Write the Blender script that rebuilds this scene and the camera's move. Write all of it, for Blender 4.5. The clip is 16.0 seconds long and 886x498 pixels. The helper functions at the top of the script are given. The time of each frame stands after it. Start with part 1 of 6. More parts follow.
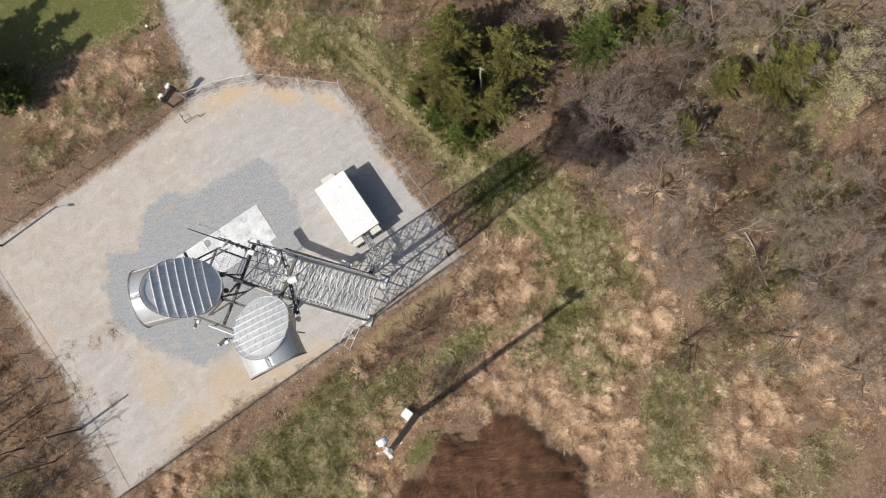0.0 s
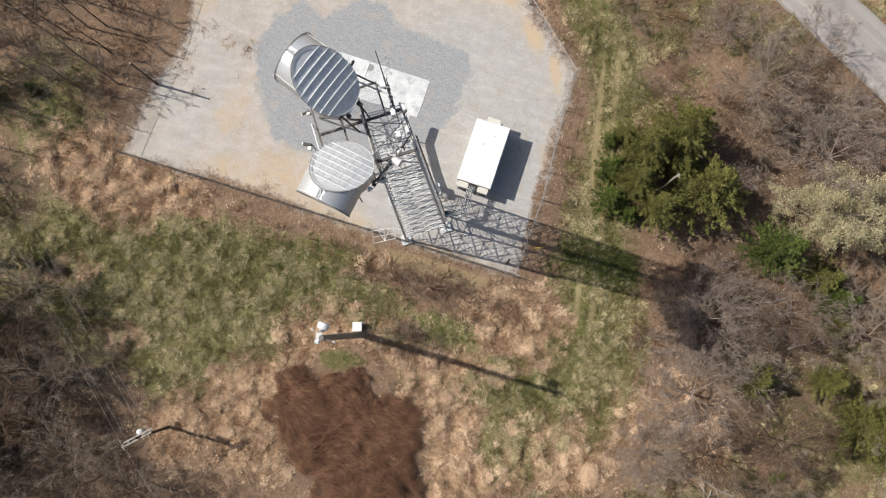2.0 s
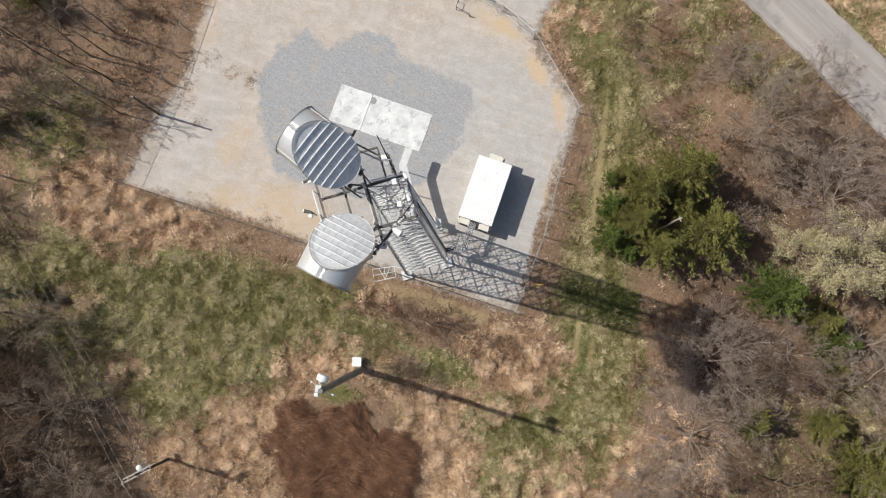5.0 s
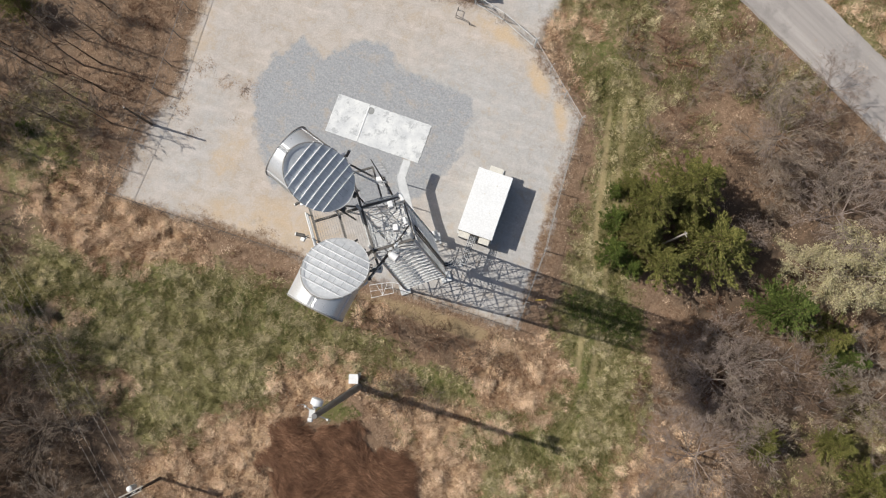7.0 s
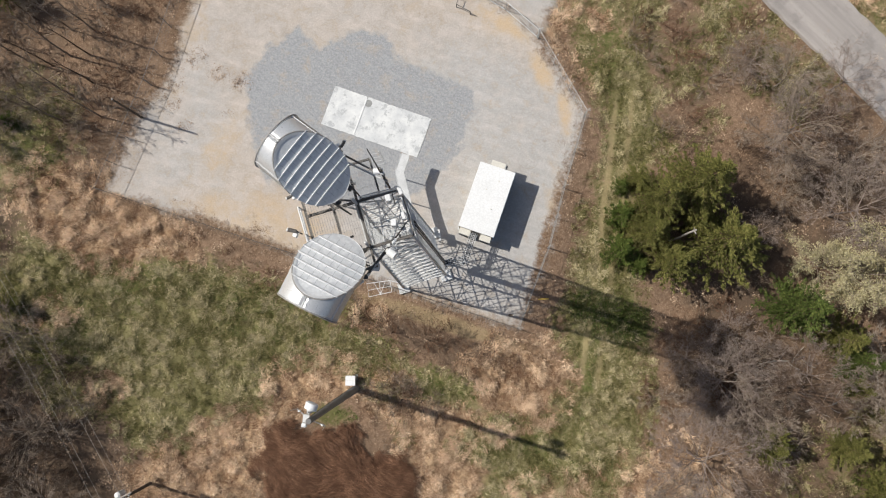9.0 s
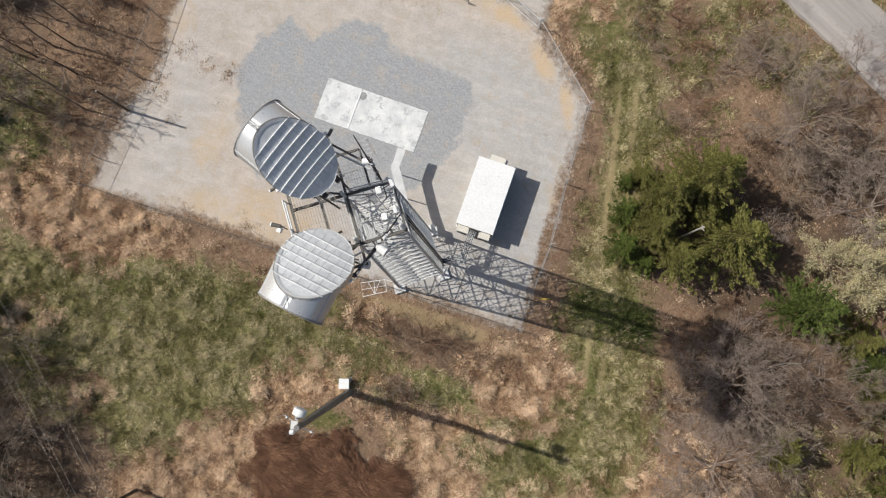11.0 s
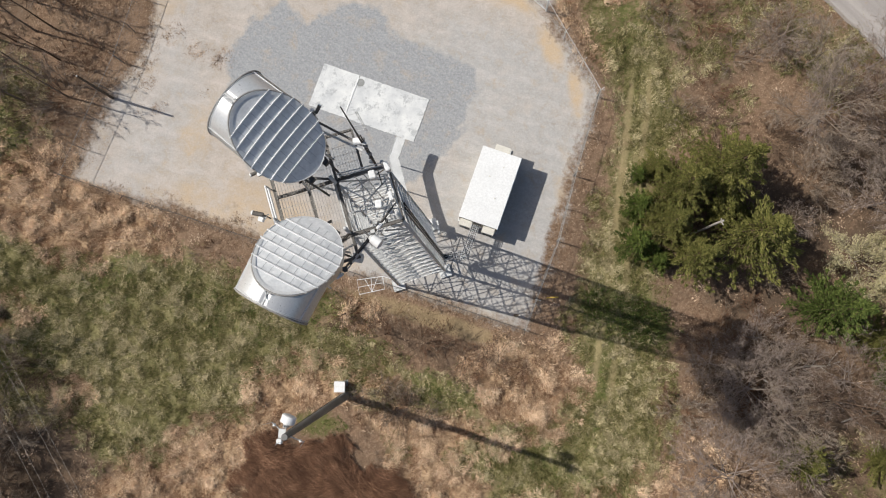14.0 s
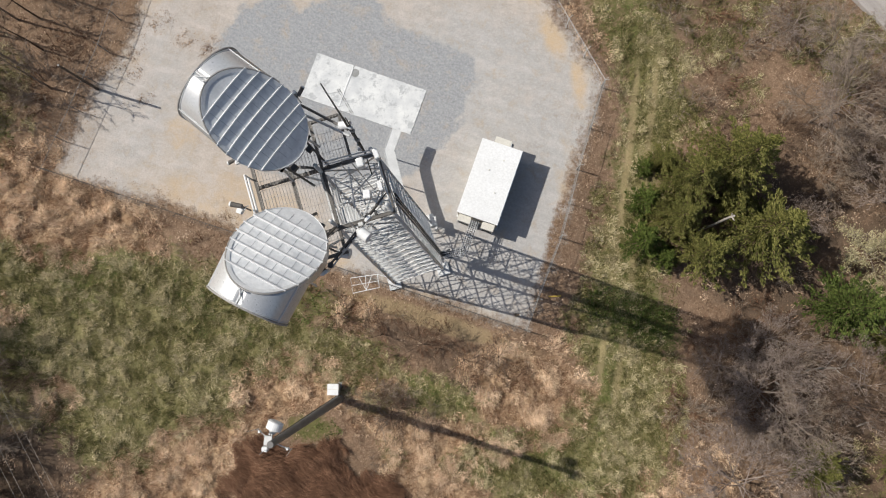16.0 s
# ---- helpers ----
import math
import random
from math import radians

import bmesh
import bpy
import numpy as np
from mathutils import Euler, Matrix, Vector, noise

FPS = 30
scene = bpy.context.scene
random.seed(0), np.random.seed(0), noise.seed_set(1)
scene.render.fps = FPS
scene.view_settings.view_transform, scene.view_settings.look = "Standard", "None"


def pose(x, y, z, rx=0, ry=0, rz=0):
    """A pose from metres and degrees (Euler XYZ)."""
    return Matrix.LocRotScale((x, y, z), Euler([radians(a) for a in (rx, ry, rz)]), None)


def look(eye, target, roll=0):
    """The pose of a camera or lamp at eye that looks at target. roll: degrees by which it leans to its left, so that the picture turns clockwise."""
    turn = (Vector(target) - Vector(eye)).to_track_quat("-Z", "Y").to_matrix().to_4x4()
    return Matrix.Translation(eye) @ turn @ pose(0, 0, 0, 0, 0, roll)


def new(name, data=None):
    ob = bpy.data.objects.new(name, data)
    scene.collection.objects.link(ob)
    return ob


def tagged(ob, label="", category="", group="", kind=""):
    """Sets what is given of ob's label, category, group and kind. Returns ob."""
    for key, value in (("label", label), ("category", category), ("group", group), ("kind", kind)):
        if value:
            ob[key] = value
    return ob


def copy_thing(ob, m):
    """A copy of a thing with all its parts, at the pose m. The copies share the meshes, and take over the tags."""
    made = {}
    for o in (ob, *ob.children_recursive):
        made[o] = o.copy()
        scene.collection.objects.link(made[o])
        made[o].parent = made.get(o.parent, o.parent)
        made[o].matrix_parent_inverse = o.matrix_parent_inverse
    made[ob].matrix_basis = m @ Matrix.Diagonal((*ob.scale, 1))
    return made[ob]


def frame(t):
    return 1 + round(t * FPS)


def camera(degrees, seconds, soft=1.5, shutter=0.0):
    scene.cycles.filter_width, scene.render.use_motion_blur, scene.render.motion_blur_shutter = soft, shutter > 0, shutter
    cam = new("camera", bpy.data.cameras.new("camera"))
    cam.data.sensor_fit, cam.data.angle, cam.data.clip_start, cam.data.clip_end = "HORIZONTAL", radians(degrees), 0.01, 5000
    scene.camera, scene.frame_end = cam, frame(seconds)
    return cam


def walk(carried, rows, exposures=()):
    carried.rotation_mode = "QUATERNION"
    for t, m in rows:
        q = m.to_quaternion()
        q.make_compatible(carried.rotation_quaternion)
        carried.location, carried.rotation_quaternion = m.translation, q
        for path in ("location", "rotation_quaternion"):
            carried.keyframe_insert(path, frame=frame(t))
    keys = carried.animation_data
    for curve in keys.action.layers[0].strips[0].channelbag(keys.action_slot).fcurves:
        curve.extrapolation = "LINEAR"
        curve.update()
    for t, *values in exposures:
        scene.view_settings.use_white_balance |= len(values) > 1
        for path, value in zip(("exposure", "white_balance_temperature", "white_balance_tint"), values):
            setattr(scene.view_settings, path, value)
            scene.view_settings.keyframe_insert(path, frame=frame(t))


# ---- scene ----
cam = camera(60.3, 16.0, 1.1)
PATH = [
    (0, 6.474, -6.166, 74.312, 5.91, 2.79, -48.30),
    (0.5, 6.182, -5.874, 74.456, 6.31, 2.12, -19.72),
    (1, 6.082, -5.776, 74.480, 6.35, 1.73, 0.42),
    (1.5, 5.946, -5.696, 74.503, 6.04, 1.56, 3.90),
    (2, 6.024, -5.602, 74.510, 5.84, 1.60, 4.36),
    (2.5, 6.021, -4.940, 74.545, 5.51, 1.62, 4.69),
    (3, 5.982, -4.246, 74.643, 5.38, 1.63, 4.86),
    (3.5, 5.957, -3.515, 74.713, 5.29, 1.66, 4.96),
    (4, 5.872, -2.674, 74.793, 5.21, 1.65, 4.99),
    (4.5, 5.820, -1.947, 74.858, 5.15, 1.66, 5.03),
    (5, 5.753, -1.146, 74.942, 5.09, 1.65, 5.07),
    (7.5, 5.694, 0.404, 72.664, 5.11, 1.69, 5.16),
    (8, 5.638, 0.422, 72.077, 5.06, 1.67, 5.13),
    (8.5, 5.583, 0.447, 71.556, 5.01, 1.65, 5.15),
    (9, 5.520, 0.466, 70.896, 4.97, 1.59, 5.16),
    (11.5, 5.782, 0.538, 67.671, 4.97, 1.64, 5.20),
    (12, 5.822, 0.520, 67.075, 4.97, 1.74, 5.17),
    (12.5, 5.783, 0.544, 66.452, 4.99, 1.78, 5.20),
    (13, 5.746, 0.530, 65.791, 4.95, 1.82, 5.19),
    (13.5, 5.697, 0.533, 65.189, 4.96, 1.84, 5.23),
    (14, 5.674, 0.512, 64.485, 4.93, 1.79, 5.28),
    (14.5, 5.785, 0.476, 63.910, 4.91, 1.80, 5.30),
    (15, 5.836, 0.503, 63.195, 4.89, 1.80, 5.31),
    (15.5, 5.880, 0.514, 62.528, 4.92, 1.86, 5.27),
    (16, 5.875, 0.553, 61.919, 4.88, 1.89, 5.27),
]
walk(cam, [(t, pose(*row)) for t, *row in PATH], [(0, -0.07), (2, -0.01), (4, 0.03), (5, -0.04), (8, -0.11), (11.5, -0.14), (16, -0.15)])

# ---- world and sun ----
# shadows fall 0.89 m east and 0.19 m south for every metre of height
SUN_TO = Vector((0.89, -0.19, -1.0)).normalized()
SUN_ELEVATION = math.asin(-SUN_TO.z)
SUN_AZIMUTH = math.atan2(-SUN_TO.x, -SUN_TO.y)

world = bpy.data.worlds.new("sky")
scene.world = world
world.use_nodes = True
wn = world.node_tree.nodes
sky = wn.new("ShaderNodeTexSky")
sky.sky_type = "NISHITA"
sky.sun_disc = False
sky.sun_elevation = SUN_ELEVATION
sky.sun_rotation = SUN_AZIMUTH
sky.air_density = 1.2
sky.dust_density = 2.5
sky.ozone_density = 1.0
wn["Background"].inputs["Strength"].default_value = 0.08
world.node_tree.links.new(sky.outputs["Color"], wn["Background"].inputs["Color"])

sun_data = bpy.data.lights.new("sun", "SUN")
sun_data.energy = 4.7
sun_data.angle = radians(0.53)
sun_data.color = (1.0, 0.95, 0.862)
sun = new("sun", sun_data)
sun.matrix_world = look((0, 0, 90), Vector((0, 0, 90)) + SUN_TO)
scene.view_settings.exposure = 0.0


# ---- materials ----
class Nodes:
    """A small builder for node materials."""

    def __init__(self, name):
        self.mat = bpy.data.materials.new(name)
        self.mat.use_nodes = True
        self.tree = self.mat.node_tree
        self.bsdf = self.tree.nodes["Principled BSDF"]
        self.pos = self.tree.nodes.new("ShaderNodeNewGeometry").outputs["Position"]

    def link(self, a, b):
        self.tree.links.new(a, b)

    def put(self, socket, value):
        if isinstance(value, bpy.types.NodeSocket):
            self.link(value, socket)
        elif isinstance(value, tuple) and len(value) == 3 and socket.type == "RGBA":
            socket.default_value = (*value, 1)
        else:
            socket.default_value = value

    def noise(self, scale, detail=4.0, rough=0.6, vector=None, distortion=0.0):
        n = self.tree.nodes.new("ShaderNodeTexNoise")
        self.link(vector or self.pos, n.inputs["Vector"])
        n.inputs["Scale"].default_value = scale
        n.inputs["Detail"].default_value = detail
        n.inputs["Roughness"].default_value = rough
        n.inputs["Distortion"].default_value = distortion
        return n.outputs["Fac"]

    def cells(self, scale):
        n = self.tree.nodes.new("ShaderNodeTexVoronoi")
        self.link(self.pos, n.inputs["Vector"])
        n.inputs["Scale"].default_value = scale
        return n.outputs["Color"]

    def stretched(self, sx, sy, sz, turn=0.0):
        turned = self.tree.nodes.new("ShaderNodeMapping")
        self.link(self.pos, turned.inputs["Vector"])
        turned.inputs["Rotation"].default_value = (0, 0, radians(turn))
        n = self.tree.nodes.new("ShaderNodeMapping")
        self.link(turned.outputs["Vector"], n.inputs["Vector"])
        n.inputs["Scale"].default_value = (sx, sy, sz)
        return n.outputs["Vector"]

    def math(self, op, a, b=0.0):
        n = self.tree.nodes.new("ShaderNodeMath")
        n.operation = op
        self.put(n.inputs[0], a)
        self.put(n.inputs[1], b)
        return n.outputs[0]

    def span(self, value, low, high, to_low=0.0, to_high=1.0):
        n = self.tree.nodes.new("ShaderNodeMapRange")
        n.clamp = True
        for k, v in zip(("Value", "From Min", "From Max", "To Min", "To Max"), (value, low, high, to_low, to_high)):
            self.put(n.inputs[k], v)
        return n.outputs[0]

    def mix(self, fac, a, b, how="MIX"):
        n = self.tree.nodes.new("ShaderNodeMix")
        n.data_type = "RGBA"
        n.blend_type = how
        self.put(n.inputs[0], fac)
        self.put(n.inputs[6], a)
        self.put(n.inputs[7], b)
        return n.outputs[2]

    def attr(self, name):
        n = self.tree.nodes.new("ShaderNodeAttribute")
        n.attribute_name = name
        return n.outputs["Fac"]

    def island(self):
        n = self.tree.nodes.new("ShaderNodeNewGeometry")
        return n.outputs["Random Per Island"]

    def chance(self):
        return self.tree.nodes.new("ShaderNodeObjectInfo").outputs["Random"]

    def bump(self, height, strength=0.3, distance=0.02):
        n = self.tree.nodes.new("ShaderNodeBump")
        n.inputs["Strength"].default_value = strength
        n.inputs["Distance"].default_value = distance
        self.link(height, n.inputs["Height"])
        self.link(n.outputs["Normal"], self.bsdf.inputs["Normal"])

    def done(self, colour, rough=0.8, metal=0.0, specular=0.4):
        self.put(self.bsdf.inputs["Base Color"], colour)
        self.put(self.bsdf.inputs["Roughness"], rough)
        self.put(self.bsdf.inputs["Metallic"], metal)
        self.bsdf.inputs["Specular IOR Level"].default_value = specular
        return self.mat


def surface(name, light, dark, rough=0.7, metal=0.0, broad=0.6, fine=9.0, bump=0.25, specular=0.4):
    """A worn surface that varies between two colours at two scales."""
    n = Nodes(name)
    big = n.span(n.noise(broad, 5.0), 0.32, 0.68)
    small = n.noise(fine, 5.0, 0.65)
    colour = n.mix(big, light, dark)
    colour = n.mix(n.span(small, 0.3, 0.7, 0.0, 0.55), colour, tuple(0.72 * c for c in dark))
    n.bump(small, bump, 0.01)
    return n.done(colour, n.span(small, 0.3, 0.7, max(rough - 0.1, 0.05), min(rough + 0.1, 1.0)), metal, specular)


def foliage(name, a, b, c, rough=0.75, drift=0.35, depth=0.6):
    """Leaves or blades, each with a tone of its own."""
    n = Nodes(name)
    r = n.island()
    colour = n.mix(n.span(r, 0.0, 0.55), a, b)
    colour = n.mix(n.span(r, 0.6, 1.0), colour, c)
    colour = n.mix(n.span(n.noise(drift, 3.0), 0.35, 0.65, 0.0, depth), colour, a)
    return n.done(colour, rough, 0.0, 0.2)


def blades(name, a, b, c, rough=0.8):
    """Tufted blades: tussock heads are paler than the hollows between them, whose shade is painted into the tone."""
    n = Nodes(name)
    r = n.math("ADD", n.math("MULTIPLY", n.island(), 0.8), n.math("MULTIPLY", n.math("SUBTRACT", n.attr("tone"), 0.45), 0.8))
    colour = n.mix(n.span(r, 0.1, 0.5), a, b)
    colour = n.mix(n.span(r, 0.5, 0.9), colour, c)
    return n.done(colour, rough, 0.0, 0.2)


def bark(name, light, dark):
    n = Nodes(name)
    r = n.island()
    colour = n.mix(n.noise(3.0, 5.0, 0.7, n.stretched(1, 1, 0.25)), light, dark)
    colour = n.mix(n.span(r, 0.0, 1.0, 0.0, 0.7), colour, tuple(0.6 * x for x in dark))
    n.bump(n.noise(14.0, 4.0), 0.4, 0.01)
    return n.done(colour, 0.9, 0.0, 0.15)


def make_ground_material():
    n = Nodes("ground_cover")
    grain = n.noise(9.0, 6.0, 0.75)
    tuft = n.noise(2.6, 5.0, 0.7, None, 0.6)
    patch = n.noise(0.45, 5.0, 0.62)
    leafy = n.cells(11.0)
    # leaf litter
    colour = n.mix(n.span(tuft, 0.3, 0.7), (0.27, 0.178, 0.118), (0.085, 0.053, 0.034))
    colour = n.mix(n.span(patch, 0.38, 0.66, 0.0, 0.6), colour, (0.30, 0.205, 0.138))
    colour = n.mix(n.math("MULTIPLY", n.span(leafy, 0.62, 0.9), 0.55), colour, (0.42, 0.31, 0.22))
    # dark soil under the trees, with the trees' shade painted into the same colour
    g = n.span(n.math("ADD", n.attr("soil_shade"), n.math("MULTIPLY", n.math("SUBTRACT", patch, 0.5), 1.4)), 0.3, 0.9, 0.0, 0.8)
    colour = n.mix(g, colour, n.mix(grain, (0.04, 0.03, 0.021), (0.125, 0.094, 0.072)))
    # olive grass
    grass = n.mix(n.span(tuft, 0.36, 0.64), (0.27, 0.235, 0.115), (0.085, 0.085, 0.028))
    grass = n.mix(n.span(grain, 0.5, 0.72, 0.0, 0.8), grass, (0.44, 0.385, 0.235))
    ragged = n.math("ADD", n.math("MULTIPLY", n.math("SUBTRACT", patch, 0.5), 1.5), n.math("MULTIPLY", n.math("SUBTRACT", tuft, 0.5), 1.1))
    g = n.span(n.math("ADD", n.attr("grass"), ragged), 0.32, 0.72)
    colour = n.mix(g, colour, grass)
    # fresh green
    fresh = n.mix(n.span(grain, 0.3, 0.7), (0.082, 0.10, 0.027), (0.15, 0.15, 0.052))
    g = n.span(n.math("ADD", n.attr("green"), n.math("MULTIPLY", n.math("SUBTRACT", tuft, 0.5), 1.6)), 0.45, 0.9, 0.0, 0.8)
    colour = n.mix(g, colour, fresh)
    # straw
    straw = n.mix(n.span(tuft, 0.38, 0.64), (0.50, 0.35, 0.218), (0.15, 0.088, 0.05))
    straw = n.mix(n.span(grain, 0.5, 0.75, 0.0, 0.4), straw, (0.70, 0.53, 0.38))
    ragged = n.math("ADD", n.math("MULTIPLY", n.math("SUBTRACT", patch, 0.5), 1.3), n.math("MULTIPLY", n.math("SUBTRACT", tuft, 0.5), 0.8))
    g = n.span(n.math("ADD", n.attr("straw"), ragged), 0.38, 0.66)
    colour = n.mix(g, colour, straw)
    # worn wheel tracks
    g = n.span(n.math("ADD", n.attr("track"), n.math("MULTIPLY", n.math("SUBTRACT", tuft, 0.5), 0.8)), 0.3, 0.75, 0.0, 0.55)
    colour = n.mix(g, colour, (0.37, 0.29, 0.165))
    # orange clay
    clay = n.mix(n.span(grain, 0.3, 0.7), (0.61, 0.465, 0.305), (0.47, 0.335, 0.20))
    # gravel
    stone = n.cells(30.0)
    mottle = n.noise(5.0, 6.0, 0.8)
    gravel = n.mix(n.span(patch, 0.3, 0.7), (0.525, 0.472, 0.43), (0.43, 0.395, 0.365))
    gravel = n.mix(n.span(n.noise(0.16, 4.0), 0.42, 0.62, 0.0, 0.55), gravel, (0.52, 0.435, 0.355))
    ruts = n.noise(0.7, 5.0, 0.6, n.stretched(0.35, 1.6, 1, 14))
    gravel = n.mix(n.span(ruts, 0.52, 0.7, 0.0, 0.6), gravel, (0.64, 0.57, 0.52))
    worn = n.noise(0.33, 6.0, 0.7, None, 0.8)
    gravel = n.mix(n.span(worn, 0.52, 0.68, 0.0, 0.7), gravel, (0.37, 0.322, 0.275))
    cool = n.mix(n.span(ruts, 0.45, 0.7), (0.415, 0.415, 0.415), (0.52, 0.512, 0.505))
    g = n.span(n.math("ADD", n.attr("cool"), n.math("MULTIPLY", n.math("SUBTRACT", patch, 0.5), 1.8)), 0.25, 0.9, 0.0, 0.85)
    gravel = n.mix(g, gravel, cool)
    scuff = n.noise(0.9, 7.0, 0.72, None, 0.6)
    gravel = n.mix(n.span(scuff, 0.5, 0.7, 0.0, 0.4), gravel, (0.30, 0.262, 0.225))
    gravel = n.mix(n.span(scuff, 0.5, 0.3, 0.0, 0.3), gravel, (0.66, 0.61, 0.57))
    blue = n.mix(n.span(n.noise(4.5, 8.0, 0.85), 0.36, 0.64), (0.395, 0.413, 0.437), (0.20, 0.216, 0.236))
    blue = n.mix(n.span(n.noise(1.6, 5.0, 0.7, n.stretched(0.5, 1.8, 1, 35)), 0.45, 0.66, 0.0, 0.5), blue, (0.40, 0.415, 0.435))
    ragged = n.math("MULTIPLY", n.math("SUBTRACT", n.noise(0.8, 6.0, 0.7), 0.5), 2.8)
    gravel = n.mix(n.span(n.math("ADD", n.attr("new_gravel"), ragged), -0.2, 0.35), gravel, blue)
    gravel = n.mix(n.math("MULTIPLY", stone, 0.42), gravel, (0.27, 0.25, 0.235))
    gravel = n.mix(n.span(mottle, 0.46, 0.68, 0.0, 0.42), gravel, n.mix(0.5, gravel, (0.80, 0.78, 0.76)))
    g = n.span(n.math("ADD", n.attr("clay"), n.math("ADD", n.math("MULTIPLY", n.math("SUBTRACT", patch, 0.5), 1.8), n.math("MULTIPLY", n.math("SUBTRACT", scuff, 0.5), 2.6))), 0.1, 1.7, 0.0, 0.8)
    gravel = n.mix(g, gravel, clay)
    weeds = n.math("MULTIPLY", n.span(n.noise(0.55, 6.0, 0.75), 0.6, 0.75), n.span(n.attr("yard"), 0.4, 8.0, 0.8, 0.06))
    gravel = n.mix(weeds, gravel, (0.25, 0.19, 0.13))
    speck = n.math("ADD", n.math("MULTIPLY", n.math("SUBTRACT", n.noise(1.9, 6.0, 0.8), 0.5), 3.6), n.math("MULTIPLY", n.math("SUBTRACT", patch, 0.5), 2.6))
    g = n.span(n.math("ADD", n.attr("yard"), speck), -0.5, 0.6)
    colour = n.mix(g, colour, gravel)
    rough_ground = n.span(g, 0.0, 1.0, 1.0, 0.36)
    n.bump(n.math("MULTIPLY", n.math("ADD", grain, n.math("MULTIPLY", tuft, 1.5)), rough_ground), 0.75, 0.09)
    return n.done(colour, 0.95, 0.0, 0.15)


M_GROUND = make_ground_material()
def make_asphalt():
    """Old asphalt: paler wheel paths along the lane, patches and fine grain."""
    n = Nodes("asphalt")
    along = n.noise(1.0, 5.0, 0.6, n.stretched(0.05, 0.9, 1, 42))
    grain = n.noise(16.0, 5.0, 0.7)
    colour = n.mix(n.span(along, 0.38, 0.62), (0.43, 0.395, 0.375), (0.32, 0.295, 0.28))
    colour = n.mix(n.span(n.noise(0.5, 5.0, 0.65), 0.52, 0.68, 0.0, 0.6), colour, (0.225, 0.21, 0.20))
    colour = n.mix(n.span(grain, 0.4, 0.7, 0.0, 0.35), colour, (0.19, 0.18, 0.172))
    colour = n.mix(n.span(n.noise(1.2, 6.0, 0.75), 0.63, 0.7, 0.0, 0.7), colour, (0.36, 0.27, 0.19))
    n.bump(grain, 0.3, 0.01)
    return n.done(colour, 0.9, 0.0, 0.2)


M_ASPHALT = make_asphalt()


def make_concrete():
    """Pale concrete with worn grey patches and pitted skin."""
    n = Nodes("concrete")
    colour = n.mix(n.span(n.noise(0.7, 6.0, 0.65), 0.35, 0.65), (0.74, 0.75, 0.745), (0.55, 0.565, 0.58))
    colour = n.mix(n.span(n.noise(1.0, 9.0, 0.8), 0.53, 0.60, 0.0, 0.75), colour, (0.38, 0.395, 0.41))
    pits = n.noise(6.0, 7.0, 0.75)
    colour = n.mix(n.span(pits, 0.56, 0.7, 0.0, 0.6), colour, (0.36, 0.365, 0.37))
    n.bump(pits, 0.4, 0.015)
    return n.done(colour, 0.9, 0.0, 0.2)


M_CONCRETE = make_concrete()
M_STAIN = surface("stained_concrete", (0.36, 0.365, 0.36), (0.27, 0.275, 0.27), 0.9, 0.0, 2.0, 8.0, 0.3, 0.2)
M_STEEL = surface("galvanised_steel", (0.74, 0.75, 0.755), (0.54, 0.55, 0.555), 0.55, 0.2, 1.2, 20.0, 0.15)
M_RUSTY = surface("weathered_dark_steel", (0.20, 0.19, 0.18), (0.10, 0.092, 0.085), 0.7, 0.3, 1.0, 16.0, 0.25)
M_DULL = surface("dull_galvanised_steel", (0.46, 0.445, 0.425), (0.32, 0.31, 0.295), 0.7, 0.2, 1.2, 18.0, 0.2)
M_HOOD = surface("bare_aluminium", (0.74, 0.75, 0.76), (0.64, 0.65, 0.66), 0.34, 0.4, 0.7, 9.0, 0.12)
M_REFLECTOR = surface("dull_blue_grey_metal", (0.87, 0.88, 0.89), (0.68, 0.70, 0.72), 0.5, 0.0, 2.2, 6.0, 0.6)
M_SEAM = surface("dark_sheet_seam", (0.58, 0.595, 0.62), (0.42, 0.435, 0.46), 0.6, 0.1, 2.0, 14.0, 0.2)
M_RIB = surface("pale_metal_rib", (0.82, 0.83, 0.84), (0.68, 0.69, 0.70), 0.55, 0.1, 1.0, 15.0, 0.1)
M_WHITE = surface("white_paint", (0.86, 0.87, 0.88), (0.78, 0.79, 0.795), 0.55, 0.0, 0.5, 6.0, 0.08)
M_CREAM = surface("cream_paint", (0.76, 0.74, 0.68), (0.64, 0.62, 0.56), 0.65, 0.0, 0.9, 9.0, 0.12)
M_BEIGE = surface("beige_aggregate_wall", (0.52, 0.47, 0.39), (0.40, 0.36, 0.30), 0.9, 0.0, 1.5, 30.0, 0.4)
M_BLACK = surface("black_cable_jacket", (0.035, 0.035, 0.037), (0.02, 0.02, 0.021), 0.6, 0.0, 2.0, 20.0, 0.1)
M_DARK = surface("dark_grey_plastic", (0.10, 0.10, 0.105), (0.06, 0.06, 0.063), 0.6, 0.0, 2.0, 20.0, 0.1)
M_BLEACHED = surface("bleached_grey_timber", (0.52, 0.48, 0.43), (0.36, 0.33, 0.295), 0.9, 0.0, 1.5, 18.0, 0.4, 0.15)
M_WOOD = surface("weathered_pole_wood", (0.17, 0.135, 0.105), (0.09, 0.07, 0.055), 0.9, 0.0, 1.5, 18.0, 0.4, 0.15)
M_POLE = surface("grey_monopole_steel", (0.27, 0.265, 0.26), (0.19, 0.185, 0.18), 0.6, 0.35, 0.8, 12.0, 0.15)
M_YELLOW = surface("faded_yellow_plastic", (0.75, 0.55, 0.10), (0.62, 0.42, 0.07), 0.6, 0.0, 2.0, 14.0, 0.1)
